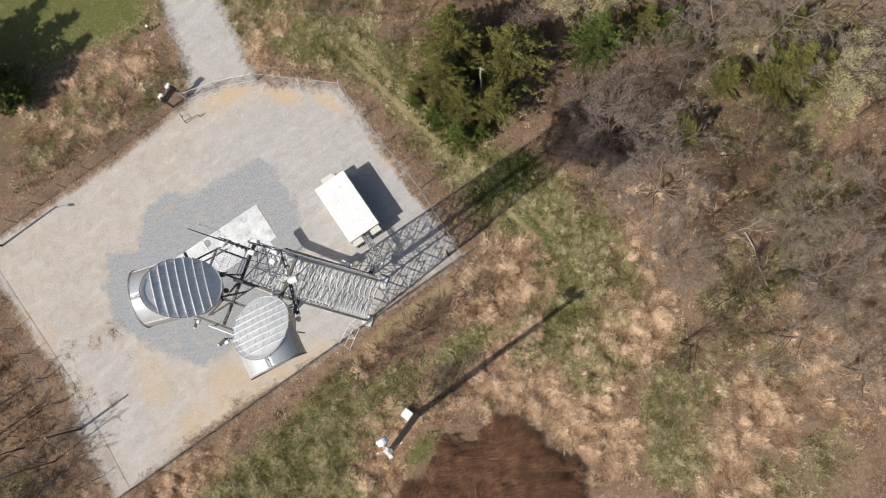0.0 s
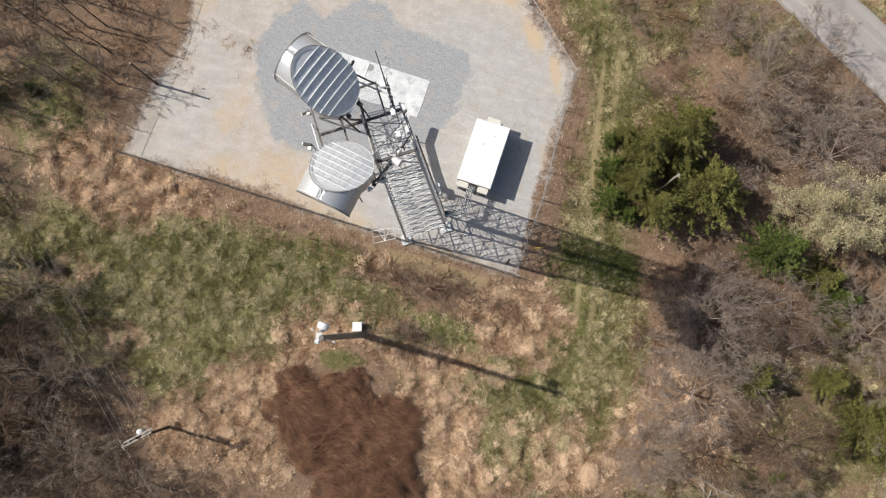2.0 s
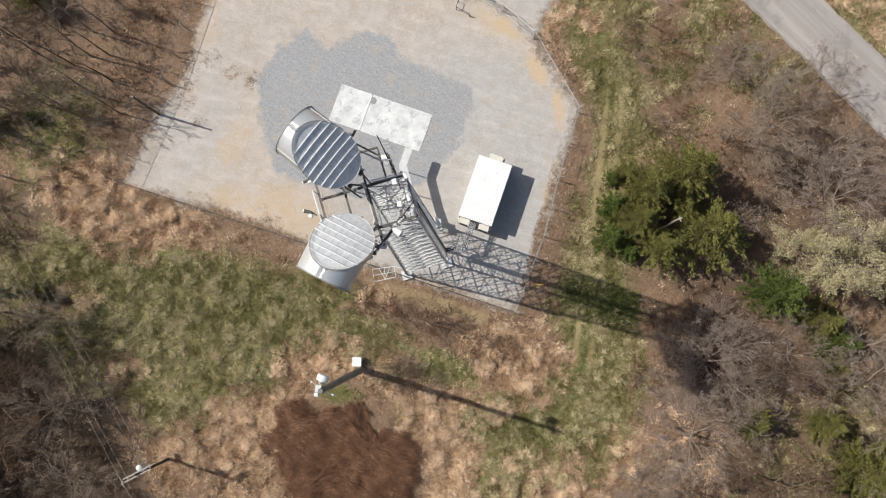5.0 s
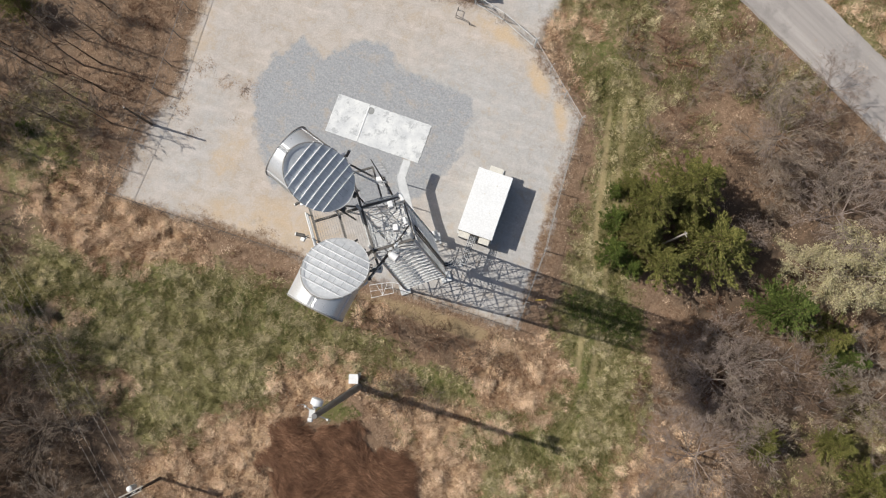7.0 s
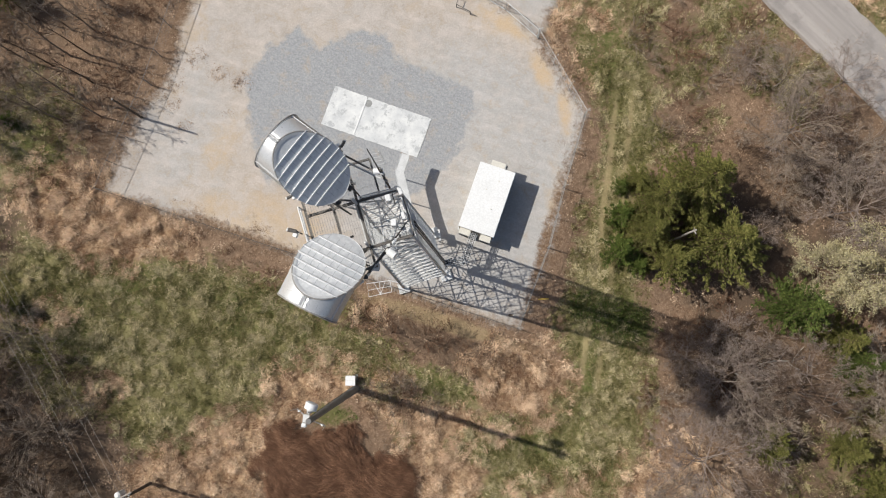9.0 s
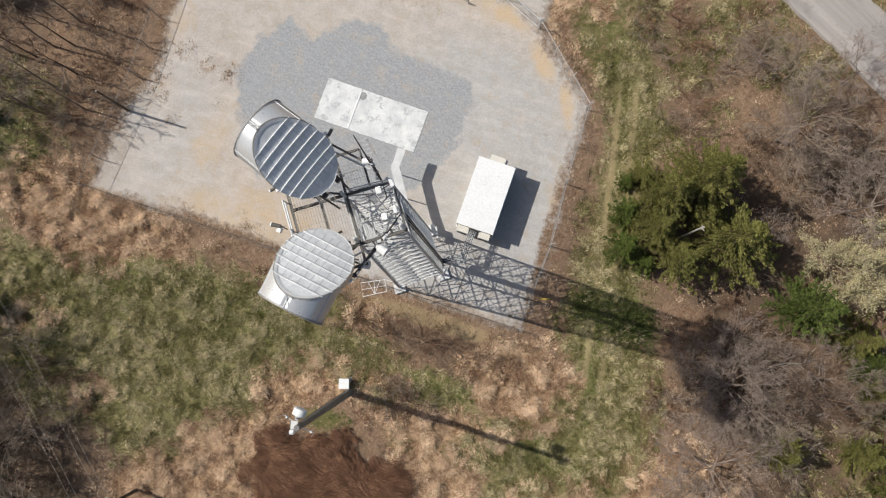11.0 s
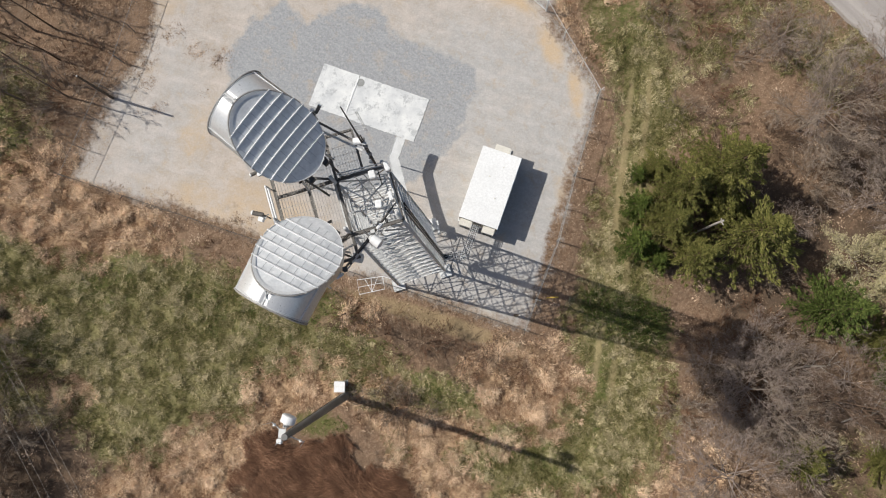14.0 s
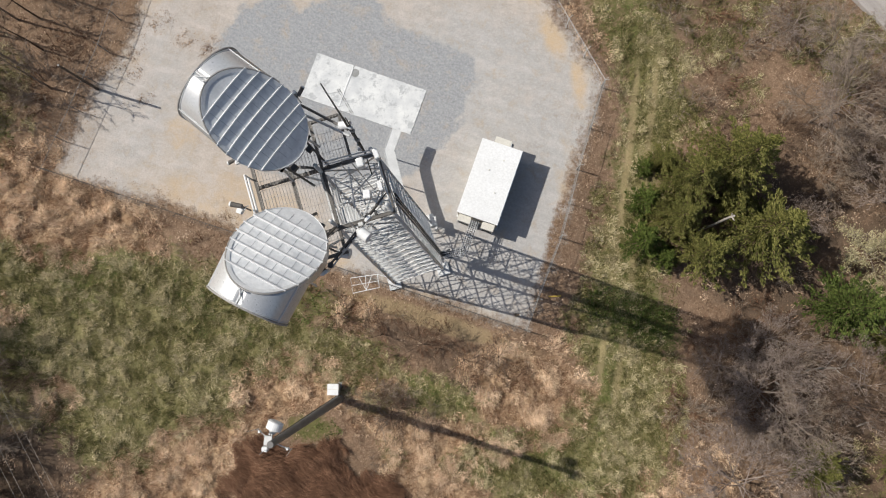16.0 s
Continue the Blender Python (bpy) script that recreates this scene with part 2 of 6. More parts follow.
M_CEDAR = foliage("cedar_foliage", (0.095, 0.10, 0.026), (0.185, 0.18, 0.05), (0.29, 0.265, 0.095))
M_PINE = foliage("pine_foliage", (0.055, 0.08, 0.018), (0.105, 0.14, 0.033), (0.18, 0.205, 0.055))
M_VINE = foliage("fresh_green_leaves", (0.055, 0.082, 0.016), (0.105, 0.14, 0.028), (0.19, 0.21, 0.055))
M_BUDS = foliage("pale_spring_leaves", (0.34, 0.30, 0.155), (0.50, 0.45, 0.27), (0.68, 0.62, 0.42))
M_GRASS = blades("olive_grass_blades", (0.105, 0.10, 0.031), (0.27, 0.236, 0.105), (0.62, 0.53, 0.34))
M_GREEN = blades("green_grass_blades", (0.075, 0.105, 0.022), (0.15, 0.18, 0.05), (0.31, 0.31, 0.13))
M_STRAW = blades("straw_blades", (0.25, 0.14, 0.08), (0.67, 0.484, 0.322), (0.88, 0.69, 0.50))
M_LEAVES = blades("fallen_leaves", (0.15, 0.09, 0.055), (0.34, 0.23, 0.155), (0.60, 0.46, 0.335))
M_RUST = foliage("rust_brown_twigs", (0.10, 0.049, 0.028), (0.20, 0.104, 0.06), (0.36, 0.21, 0.135), 0.75, 0.75, 0.85)
M_BARK = bark("grey_bark", (0.44, 0.36, 0.29), (0.225, 0.175, 0.135))
M_PALE = bark("pale_bark", (0.50, 0.42, 0.345), (0.31, 0.25, 0.20))
M_TWIG = bark("mauve_grey_twigs", (0.42, 0.345, 0.30), (0.25, 0.195, 0.165))
M_BROWN = bark("brown_bark", (0.24, 0.165, 0.12), (0.12, 0.08, 0.055))


# ---- mesh helpers ----
class Mesh:
    """Collects vertices and faces."""

    def __init__(self):
        self.v, self.f = [], []

    def tube(self, a, b, ra, rb=None, sides=6, caps=True):
        a, b = Vector(a), Vector(b)
        rb = ra if rb is None else rb
        d = b - a
        if d.length < 1e-6:
            return self
        d.normalize()
        x = d.cross(Vector((0, 0, 1)) if abs(d.z) < 0.9 else Vector((1, 0, 0))).normalized()
        y = d.cross(x)
        k = len(self.v)
        for p, r in ((a, ra), (b, rb)):
            for i in range(sides):
                t = 2 * math.pi * i / sides
                self.v.append(p + x * (r * math.cos(t)) + y * (r * math.sin(t)))
        for i in range(sides):
            j = (i + 1) % sides
            self.f.append((k + i, k + j, k + sides + j, k + sides + i))
        if caps:
            self.f.append(tuple(k + i for i in reversed(range(sides))))
            self.f.append(tuple(k + sides + i for i in range(sides)))
        return self

    def sweep(self, points, outline, up):
        """One continuous bar along points, with an outline in side and up steps."""
        pts = [Vector(p) for p in points]
        k, n = len(self.v), len(outline)
        last = None
        for i, p in enumerate(pts):
            d = (pts[min(i + 1, len(pts) - 1)] - pts[max(i - 1, 0)]).normalized()
            x = d.cross(Vector(up))
            if x.length < 0.05:
                x = last or d.cross(Vector((1, 0, 0)))
            x.normalize()
            if last and x.dot(last) < 0:
                x = -x
            last = x
            y = x.cross(d)
            self.v.extend(p + x * a + y * b for a, b in outline)
        for i in range(len(pts) - 1):
            for j in range(n):
                a, b = k + i * n + j, k + i * n + (j + 1) % n
                self.f.append((a, b, b + n, a + n))
        self.f.append(tuple(k + j for j in reversed(range(n))))
        self.f.append(tuple(k + (len(pts) - 1) * n + j for j in range(n)))
        return self

    def path(self, points, r, sides=6, up=(0, 0, 1)):
        ring = [(r * math.cos(2 * math.pi * i / sides), r * math.sin(2 * math.pi * i / sides)) for i in range(sides)]
        return self.sweep(points, ring, up)

    def strap(self, points, w, h, up):
        return self.sweep(points, [(-w / 2, -h / 2), (w / 2, -h / 2), (w / 2, h / 2), (-w / 2, h / 2)], up)

    def sliver(self, a, b, w, side):
        """A thin flat twig or blade that ends in a point."""
        k = len(self.v)
        self.v.extend((a - side * w, a + side * w, b))
        self.f.append((k, k + 1, k + 2))
        return self

    def beam(self, a, b, w, h, up=(0, 0, 1)):
        """A rectangular bar from a to b, w wide and h deep."""
        a, b = Vector(a), Vector(b)
        d = (b - a).normalized()
        x = d.cross(Vector(up))
        x = x.normalized() if x.length > 1e-4 else Vector((1, 0, 0))
        y = x.cross(d)
        k = len(self.v)
        for p in (a, b):
            for sx, sy in ((-1, -1), (1, -1), (1, 1), (-1, 1)):
                self.v.append(p + x * (sx * w / 2) + y * (sy * h / 2))
        for q in ((3, 2, 1, 0), (4, 5, 6, 7), (0, 1, 5, 4), (1, 2, 6, 5), (2, 3, 7, 6), (3, 0, 4, 7)):
            self.f.append(tuple(k + i for i in q))
        return self

    def angle(self, a, b, w, t=0.012, up=(0, 0, 1)):
        """An L-shaped steel angle from a to b."""
        a, b = Vector(a), Vector(b)
        d = (b - a).normalized()
        x = d.cross(Vector(up))
        x = x.normalized() if x.length > 1e-4 else Vector((1, 0, 0))
        y = x.cross(d)
        self.beam(a + x * w / 2, b + x * w / 2, w, t, y)
        self.beam(a + y * w / 2, b + y * w / 2, t, w, y)
        return self

    def box(self, centre, size, m=None, bevel=0.0):
        bm = bmesh.new()
        bmesh.ops.create_cube(bm, size=1)
        for v in bm.verts:
            v.co = Vector((v.co.x * size[0], v.co.y * size[1], v.co.z * size[2]))
        if bevel:
            bmesh.ops.bevel(bm, geom=list(bm.edges), offset=bevel, segments=2, affect="EDGES")
        k = len(self.v)
        bm.verts.ensure_lookup_table()
        for v in bm.verts:
            p = (m @ v.co) if m else v.co
            self.v.append(Vector(centre) + p)
        for f in bm.faces:
            self.f.append(tuple(k + v.index for v in f.verts))
        bm.free()
        return self

    def grid(self, rows):
        """Rows of points of one length, joined into a sheet."""
        k, n = len(self.v), len(rows[0])
        for r in rows:
            self.v.extend(Vector(p) for p in r)
        for i in range(len(rows) - 1):
            for j in range(n - 1):
                a = k + i * n + j
                self.f.append((a, a + 1, a + n + 1, a + n))
        return self

    def shell(self, rows, thick):
        """A sheet with thickness, along its normals."""
        bm = bmesh.new()
        sheet = Mesh().grid(rows)
        vs = [bm.verts.new(p) for p in sheet.v]
        for f in sheet.f:
            bm.faces.new([vs[i] for i in f])
        bmesh.ops.recalc_face_normals(bm, faces=bm.faces)
        bmesh.ops.solidify(bm, geom=list(bm.faces), thickness=thick)
        k = len(self.v)
        bm.verts.index_update()
        self.v.extend(v.co.copy() for v in bm.verts)
        self.f.extend(tuple(k + v.index for v in f.verts) for f in bm.faces)
        bm.free()
        return self

    def data(self, name, material, smooth=False):
        me = bpy.data.meshes.new(name)
        me.from_pydata([tuple(p) for p in self.v], [], self.f)
        me.materials.append(material)
        if smooth:
            me.polygons.foreach_set("use_smooth", [True] * len(me.polygons))
        me.update()
        return me


def part(name, mesh, material, parent, label="", smooth=False):
    """One mesh object under a thing or under a part."""
    ob = new(name, mesh.data(name, material, smooth))
    ob.parent = parent
    return tagged(ob, label) if label else ob


def thing(name, m, label, category, group="", kind=""):
    ob = new(name)
    ob.empty_display_size = 0.3
    ob.matrix_world = m
    return tagged(ob, label, category, group, kind)


def solo(name, mesh, material, label, category, group="", kind="", m=None, smooth=False):
    ob = new(name, mesh.data(name, material, smooth))
    if m:
        ob.matrix_world = m
    return tagged(ob, label, category, group, kind)


def rnd(a, b):
    return random.uniform(a, b)


# ---- ground ----
YARD = [(-29.6, 9.1), (10.5, -0.3), (12.7, 7.4), (13.65, 13.1), (15.1, 20.1), (10.2, 27.3), (7.8, 29.7), (4.8, 31.3),
        (1.4, 31.5), (-22.6, 37.1), (-24.7, 28.7), (-26.3, 19.7)]
DRIVE = [(4.8, 31.3), (10.2, 27.3), (14.0, 36.6), (18.5, 47.0), (13.5, 50.0), (9.9, 40.7)]
NEW_GRAVEL = [(-17.4, 21.5), (-15.2, 24.6), (-12.7, 26.6), (-10.6, 24.6), (-7.6, 26.6), (-4.3, 26.8), (-2.9, 24.2), (4.1, 22.1), (5.0, 19.8),
              (3.8, 16.0), (1.8, 13.0), (-1.5, 10.0), (-6.0, 9.5), (-11.0, 10.5), (-14.4, 11.5), (-16.4, 16.0)]
FIELD = [(-36.6, 4.8), (-32.3, 2.9), (-25.9, 2.6), (-21.5, 4.1), (-13.7, 1.4), (-9.0, -0.7), (-4.3, -3.1), (-6.3, -5.5), (-11.1, -7.0),
         (-12.0, -9.8), (-16.8, -11.9), (-17.6, -14.7), (-23.8, -14.2), (-25.8, -11.6), (-30.4, -11.5), (-36.7, -7.1), (-38.2, -0.4)]
VERGE = [(4.2, -11.1), (7.9, -8.6), (13.8, -8.0), (15.7, -3.5), (14.8, 1.4), (16.5, 8.8), (17.5, 17.4), (17.0, 25.5), (18.6, 28.0), (20.5, 24.5),
         (22.8, 18.8), (19.6, 12.9), (20.5, 4.6), (21.6, -1.9), (22.2, -10.5), (19.5, -16.5), (14.9, -19.5), (9.9, -20.0), (7.6, -16.3), (8.9, -13.9)]
STRIP = [(-6.4, -4.4), (-0.8, -4.4), (7.0, -5.4), (7.8, -8.0), (-0.4, -8.2), (-3.9, -6.4)]
STRAW_WEST = [(-38.5, 10.5), (-36.3, 11.5), (-30.8, 9.9), (-24.7, 7.3), (-21.9, 4.9), (-25.9, 2.9), (-31.0, 2.2), (-34.3, 5.6), (-37.5, 7.1)]
STRAW_POLE = [(-11.7, -7.1), (-8.5, -5.1), (-5.1, -5.9), (-8.6, -9.5), (-11.8, -11.5), (-12.5, -15.3), (-10.2, -21.0), (-15.7, -21.5), (-17.7, -16.3),
              (-21.9, -20.5), (-23.7, -16.9), (-17.3, -12.5), (-12.0, -9.8)]
STRAW_EAST = [(6.9, -3.2), (10.1, -1.8), (13.4, -2.1), (15.0, -4.6), (13.8, -7.5), (10.6, -8.3), (7.7, -6.9)]
STRAW_SOUTH = [(-2.6, -9.0), (0.7, -8.1), (7.9, -8.6), (8.5, -10.1), (4.3, -12.1), (8.3, -13.4), (7.8, -16.5), (10.1, -22.2), (8.4, -25.0), (5.4, -25.0), (3.6, -22.0), (3.4, -15.8), (2.0, -12.4), (0.9, -10.3)]
LAWN = [(-1.3, 58), (11.5, 46), (7.5, 39.8), (0.7, 43.1), (-8.6, 46.6), (-20, 54)]


def inside_distance(px, py, poly):
    """How far points lie inside a polygon (negative outside)."""
    best = np.full(px.shape, 1e9)
    odd = np.zeros(px.shape, bool)
    for (x0, y0), (x1, y1) in zip(poly, poly[1:] + poly[:1]):
        ex, ey = x1 - x0, y1 - y0
        t = np.clip(((px - x0) * ex + (py - y0) * ey) / (ex * ex + ey * ey), 0, 1)
        best = np.minimum(best, np.hypot(px - x0 - t * ex, py - y0 - t * ey))
        if y0 != y1:
            cross = ((y0 > py) != (y1 > py)) & (px < ex * (py - y0) / ey + x0)
            odd ^= cross
    return np.where(odd, best, -best)


def blobs(px, py, spots):
    """The strongest of several soft oval patches: x, y, half width, half depth, turn, strength."""
    out = np.zeros(px.shape)
    for x, y, rx, ry, turn, k in spots:
        c, s = math.cos(radians(turn)), math.sin(radians(turn))
        u, w = (px - x) * c + (py - y) * s, -(px - x) * s + (py - y) * c
        q = np.hypot(u / rx, w / ry)
        out = np.maximum(out, k * np.clip(1.6 - q, 0, 1))
    return out


GRASS_SPOTS = [(9.8, -28, 3, 3, 0, 0.75), (15, -23.5, 5, 3.5, 0, 0.5), (12, -38, 8, 4, 0, 0.5), (24, 27, 6, 6, 0, 0.28), (16, 33, 6, 6, 40, 0.6), (46, -12, 8, 5, 0, 0.6), (28, -26, 9, 6, 30, 0.5), (-38, 12, 4, 6, 0, 0.6),
               (-4, 40, 10, 4, -15, 0.5), (-42, -2, 5, 6, 0, 0.6), (33, 27, 2.6, 6, 40, 0.45), (43, 31, 4, 9, 42, 0.7)]
GREEN_SPOTS = [(19.0, 1.4, 3.6, 1.9, -16, 1.3), (-25, 0.5, 3.2, 2.6, 20, 0.85), (-8, 0.6, 5, 1.6, -12, 0.8), (-3.5, -2.5, 3, 1.2, -10, 0.8), (-31, -6, 3, 4, 0, 0.7),
               (-37, 12, 3, 4, 0, 0.75), (17.4, -2.5, 1.2, 6, -4, 0.75), (17.9, 21, 1.0, 6, -4, 0.6), (16.5, 26, 3, 3.6, 0, 0.8), (12.5, -10.5, 5, 1.6, -20, 0.65),
               (27.5, 32.5, 2.2, 3.2, 30, 0.75), (1.2, -10.8, 1.6, 1.2, 0, 0.7), (4.0, -5.6, 4, 1.0, -10, 0.7), (-6.0, -9.7, 2.0, 1.1, 0, 0.95),
               (47, -14, 5, 3, 0, 0.7), (18.6, 3.5, 2, 3, 0, 0.7), (-14, -1, 6, 2.5, -10, 0.55)]
STRAW_SPOTS = [(18.5, -31, 3.6, 3, 40, 0.75), (10.5, -33, 6, 3, 40, 0.6), (-24, 5.5, 3.5, 1.4, -28, 0.8), (12.5, 26.5, 1.2, 3.4, 32, 0.3), (13.3, 33, 1.5, 5, 25, 0.4), (-3.2, -0.2, 1.5, 1.2, 0, 0.95),
               (30, -32, 8, 6, 0, 0.6), (42, 32, 3, 7, 40, 0.3), (-27, -9, 1.6, 1.6, 0, 0.8), (-33, -3, 2, 2, 0, 0.6),
               (-4, 39, 8, 3, -15, 0.28), (24, -14, 5, 4, 0, 0.45), (-3, -6.6, 3, 1.2, 10, 0.8), (14, -17, 5, 3, 0, 0.6)]
# dark soil, and shade beside trees and cedars painted as dark ground
SOIL_SHADE_SPOTS = [(28.5, -2.0, 4.5, 3.5, -15, 0.3), (35, -4.5, 5, 3, -10, 0.9), (39, 16.5, 5, 3.5, 0, 0.8), (44, 12, 5, 4, 0, 0.8), (36, -10, 5, 3, 0, 0.7), (-39.5, 3, 3, 7, 0, 0.8), (-36, -6, 3, 3, 0, 0.6), (31.5, 10.5, 4, 3.5, 0, 1.0), (3, -2.4, 6, 1.3, -12, 0.6), (14.6, 6, 1.2, 8, -5, 0.45), (31, -3, 6, 4, 0, 0.85), (24, 25, 4, 6, 0, 0.5), (-35, -17, 10, 11, 0, 1.1), (-4, 38.5, 9, 3, -15, 0.6), (-12, 53, 10, 7, 0, 0.6), (-38, 22, 6, 14, 0, 0.45), (-28, -26, 10, 7, 0, 0.8), (-36, -2, 5, 3, 0, 0.7), (30, 5, 9, 4, -25, 0.75), (38, -6, 9, 5, -10, 0.7),
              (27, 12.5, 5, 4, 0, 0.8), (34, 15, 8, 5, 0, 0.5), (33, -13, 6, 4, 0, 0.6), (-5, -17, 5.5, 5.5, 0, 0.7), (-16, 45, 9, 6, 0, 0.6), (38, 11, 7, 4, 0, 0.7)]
COOL_SPOTS = [(-2.4, 3.6, 2.6, 1.8, -25, 1.3), (-23, 16, 4.5, 9, 8, 0.62), (12, 39, 5, 10, -25, 1.0), (8, 10, 7, 12, -12, 1.0), (3, 5, 9, 4, -12, 1.0), (4, 20, 10, 6, 0, 0.9), (-2, 8, 5, 4, 0, 0.6)]
DEBRIS_SPOTS = [(-25.4, 22.5, 1.5, 4.0, -12, 1.5), (-23.8, 29.5, 1.5, 5.0, -12, 1.4),
                (-18, 6.6, 5, 0.7, -14, 0.7), (12.4, 9, 0.5, 6, -8, 0.7), (-10, 34.4, 8, 0.8, -13, 0.8)]
CLAY_SPOTS = [(-19, 14, 3.2, 1.6, 60, 0.6), (-14, 6.4, 6, 1.2, -14, 1.0), (-19.6, 13.2, 0.6, 1.6, 12, 1.0), (-13.0, 7.6, 3.2, 0.8, -16, 1.3), (-12, 7.5, 5, 2.2, -15, 0.9), (-17, 7.8, 5.5, 1.4, -15, 0.8), (-8, 4.6, 5, 1.4, -14, 0.8), (6.9, 28.4, 2.3, 0.7, -32, 1.5),
              (10.8, 24.2, 0.7, 1.8, 28, 1.6), (13.3, 20.5, 0.55, 1.9, 10, 1.5), (13.0, 12.5, 0.5, 2.4, -8, 0.6), (3, 1.4, 5, 0.7, -12, 0.8),
              (-23.5, 27, 1.5, 4, 5, 0.7), (-25, 21, 1.5, 4, 5, 0.5), (6, 29, 2.4, 1.4, -20, 0.8)]


def zone(px, py, outlines):
    """1 inside any of the outlines, fading to 0 across their edges."""
    return np.max([np.clip(0.55 + inside_distance(px, py, o) / 3.6, 0, 1) for o in outlines], 0)


def cover(px, py):
    """The soft masks of the ground cover at points."""
    yard = np.maximum(inside_distance(px, py, YARD), inside_distance(px, py, DRIVE))
    # two wheel tracks east of the fence
    lane = 17.6 + 0.02 * (py - 10) + 0.9 * np.sin((py + 6) / 19.0)
    track = np.maximum(np.exp(-((px - lane - 0.75) / 0.34) ** 2), np.exp(-((px - lane + 0.75) / 0.34) ** 2))
    track *= np.clip((py + 9) / 5, 0, 1) * np.clip((26 - py) / 6, 0, 1)
    track = np.maximum(track, blobs(px, py, [(3.5, -0.3, 6.5, 0.7, -13, 1.0), (-2.0, 0.9, 3, 0.5, -13, 0.8)]))
    yard = yard - blobs(px, py, DEBRIS_SPOTS)
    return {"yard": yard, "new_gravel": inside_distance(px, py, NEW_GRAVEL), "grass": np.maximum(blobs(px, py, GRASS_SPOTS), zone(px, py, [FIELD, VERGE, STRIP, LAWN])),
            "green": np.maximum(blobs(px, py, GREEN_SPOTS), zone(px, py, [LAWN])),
            "straw": np.maximum(blobs(px, py, STRAW_SPOTS), zone(px, py, [STRAW_WEST, STRAW_POLE, STRAW_EAST, STRAW_SOUTH])), "clay": blobs(px, py, CLAY_SPOTS), "soil_shade": blobs(px, py, SOIL_SHADE_SPOTS), "cool": blobs(px, py, COOL_SPOTS), "track": track}


def lumps(px, py, size, seed):
    """Smooth random swells between 0 and 1, about size metres across."""
    table = np.random.default_rng(seed).uniform(0, 1, (256, 256))
    out = np.zeros(px.shape)
    for weight, s in ((0.65, size), (0.35, size * 0.47)):
        u, w = px / s + 500, py / s + 500
        i, j = np.floor(u).astype(int), np.floor(w).astype(int)
        f, g = u - i, w - j
        f, g = f * f * (3 - 2 * f), g * g * (3 - 2 * g)
        a, c = table[i % 256, j % 256], table[(i + 1) % 256, j % 256]
        d, e = table[i % 256, (j + 1) % 256], table[(i + 1) % 256, (j + 1) % 256]
        out += weight * ((a * (1 - f) + c * f) * (1 - g) + (d * (1 - f) + e * f) * g)
    return np.clip((out - 0.5) * 1.9 + 0.5, 0, 1)


def roll_of_land(px, py):
    """Gentle swells outside the level yard, and the tussocks of the straw and grass."""
    inside = np.maximum(inside_distance(px, py, YARD), inside_distance(px, py, DRIVE))
    away = np.clip((-inside - 1.5) / 8, 0, 1)
    swell = 0.28 * np.sin(px / 7.3 + 0.6) * np.cos(py / 6.1) + 0.10 * np.sin(px / 2.1) * np.sin(py / 2.6 + 1)
    straw = np.maximum(blobs(px, py, STRAW_SPOTS), zone(px, py, [STRAW_WEST, STRAW_POLE, STRAW_EAST, STRAW_SOUTH]))
    grass = zone(px, py, [FIELD, VERGE, STRIP])
    rough = np.clip(-inside / 1.2, 0, 1) * (0.10 + 0.55 * straw + 0.2 * grass)
    return away * swell + rough * (lumps(px, py, 1.15, 77) - 0.45)


def make_ground():
    edge = np.array([2200.0, 700.0, 260.0, 150.0])
    xs = np.concatenate([-edge + 10, np.arange(-75, -48, 1.5), np.arange(-48, 54, 0.3), np.arange(54, 95, 1.5), (edge + 10)[::-1]])
    ys = np.concatenate([-edge, np.arange(-83, -38, 1.5), np.arange(-38, 44, 0.3), np.arange(44, 87, 1.5), edge[::-1]])
    px, py = np.meshgrid(xs, ys)
    pz = roll_of_land(px, py)
    n, m = px.shape[1], px.shape[0]
    co = np.stack([px, py, pz], -1).reshape(-1, 3)
    idx = np.arange(n * m).reshape(m, n)
    quads = np.stack([idx[:-1, :-1], idx[:-1, 1:], idx[1:, 1:], idx[1:, :-1]], -1).reshape(-1, 4)
    me = bpy.data.meshes.new("ground")
    me.from_pydata(co.tolist(), [], quads.tolist())
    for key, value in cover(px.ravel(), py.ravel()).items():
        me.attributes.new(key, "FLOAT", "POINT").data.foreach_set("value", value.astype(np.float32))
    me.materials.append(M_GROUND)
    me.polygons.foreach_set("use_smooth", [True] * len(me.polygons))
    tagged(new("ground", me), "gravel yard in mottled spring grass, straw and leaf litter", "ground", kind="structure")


make_ground()


def make_road():
    """A strip of old asphalt with crumbled edges."""
    a, b = Vector((7.6, 53.6)), Vector((74.6, -6.6))
    d = (b - a).normalized()
    side = Vector((d.y, -d.x))
    rows = []
    for i in range(120):
        p = a + (b - a) * (i / 119)
        wl = 2.9 + 0.12 * noise.noise((i * 0.6, 0, 0)) + 0.1 * noise.noise((i * 2.3, 5, 0))
        wr = 2.9 + 0.12 * noise.noise((i * 0.6, 9, 0)) + 0.1 * noise.noise((i * 2.3, 15, 0))
        q = p + side * -2.95
        mid = Vector((q.x, q.y))
        rows.append([(*(mid - side * wl), 0.05), (*(mid - side * (wl - 0.12)), 0.33), (*mid, 0.38),
                     (*(mid + side * (wr - 0.12)), 0.33), (*(mid + side * wr), 0.05)])
    solo("road", Mesh().grid(rows), M_ASPHALT, "worn pale grey asphalt lane with crumbled edges", "road", kind="structure")


make_road()

# ---- concrete slab of a vanished hut ----
PAD = pose(-4.4, 17.98, 0, 0, 0, -14.6)
pad = thing("concrete_pad", PAD, "pale weathered concrete foundation slab lying in the gravel", "slab", kind="structure")


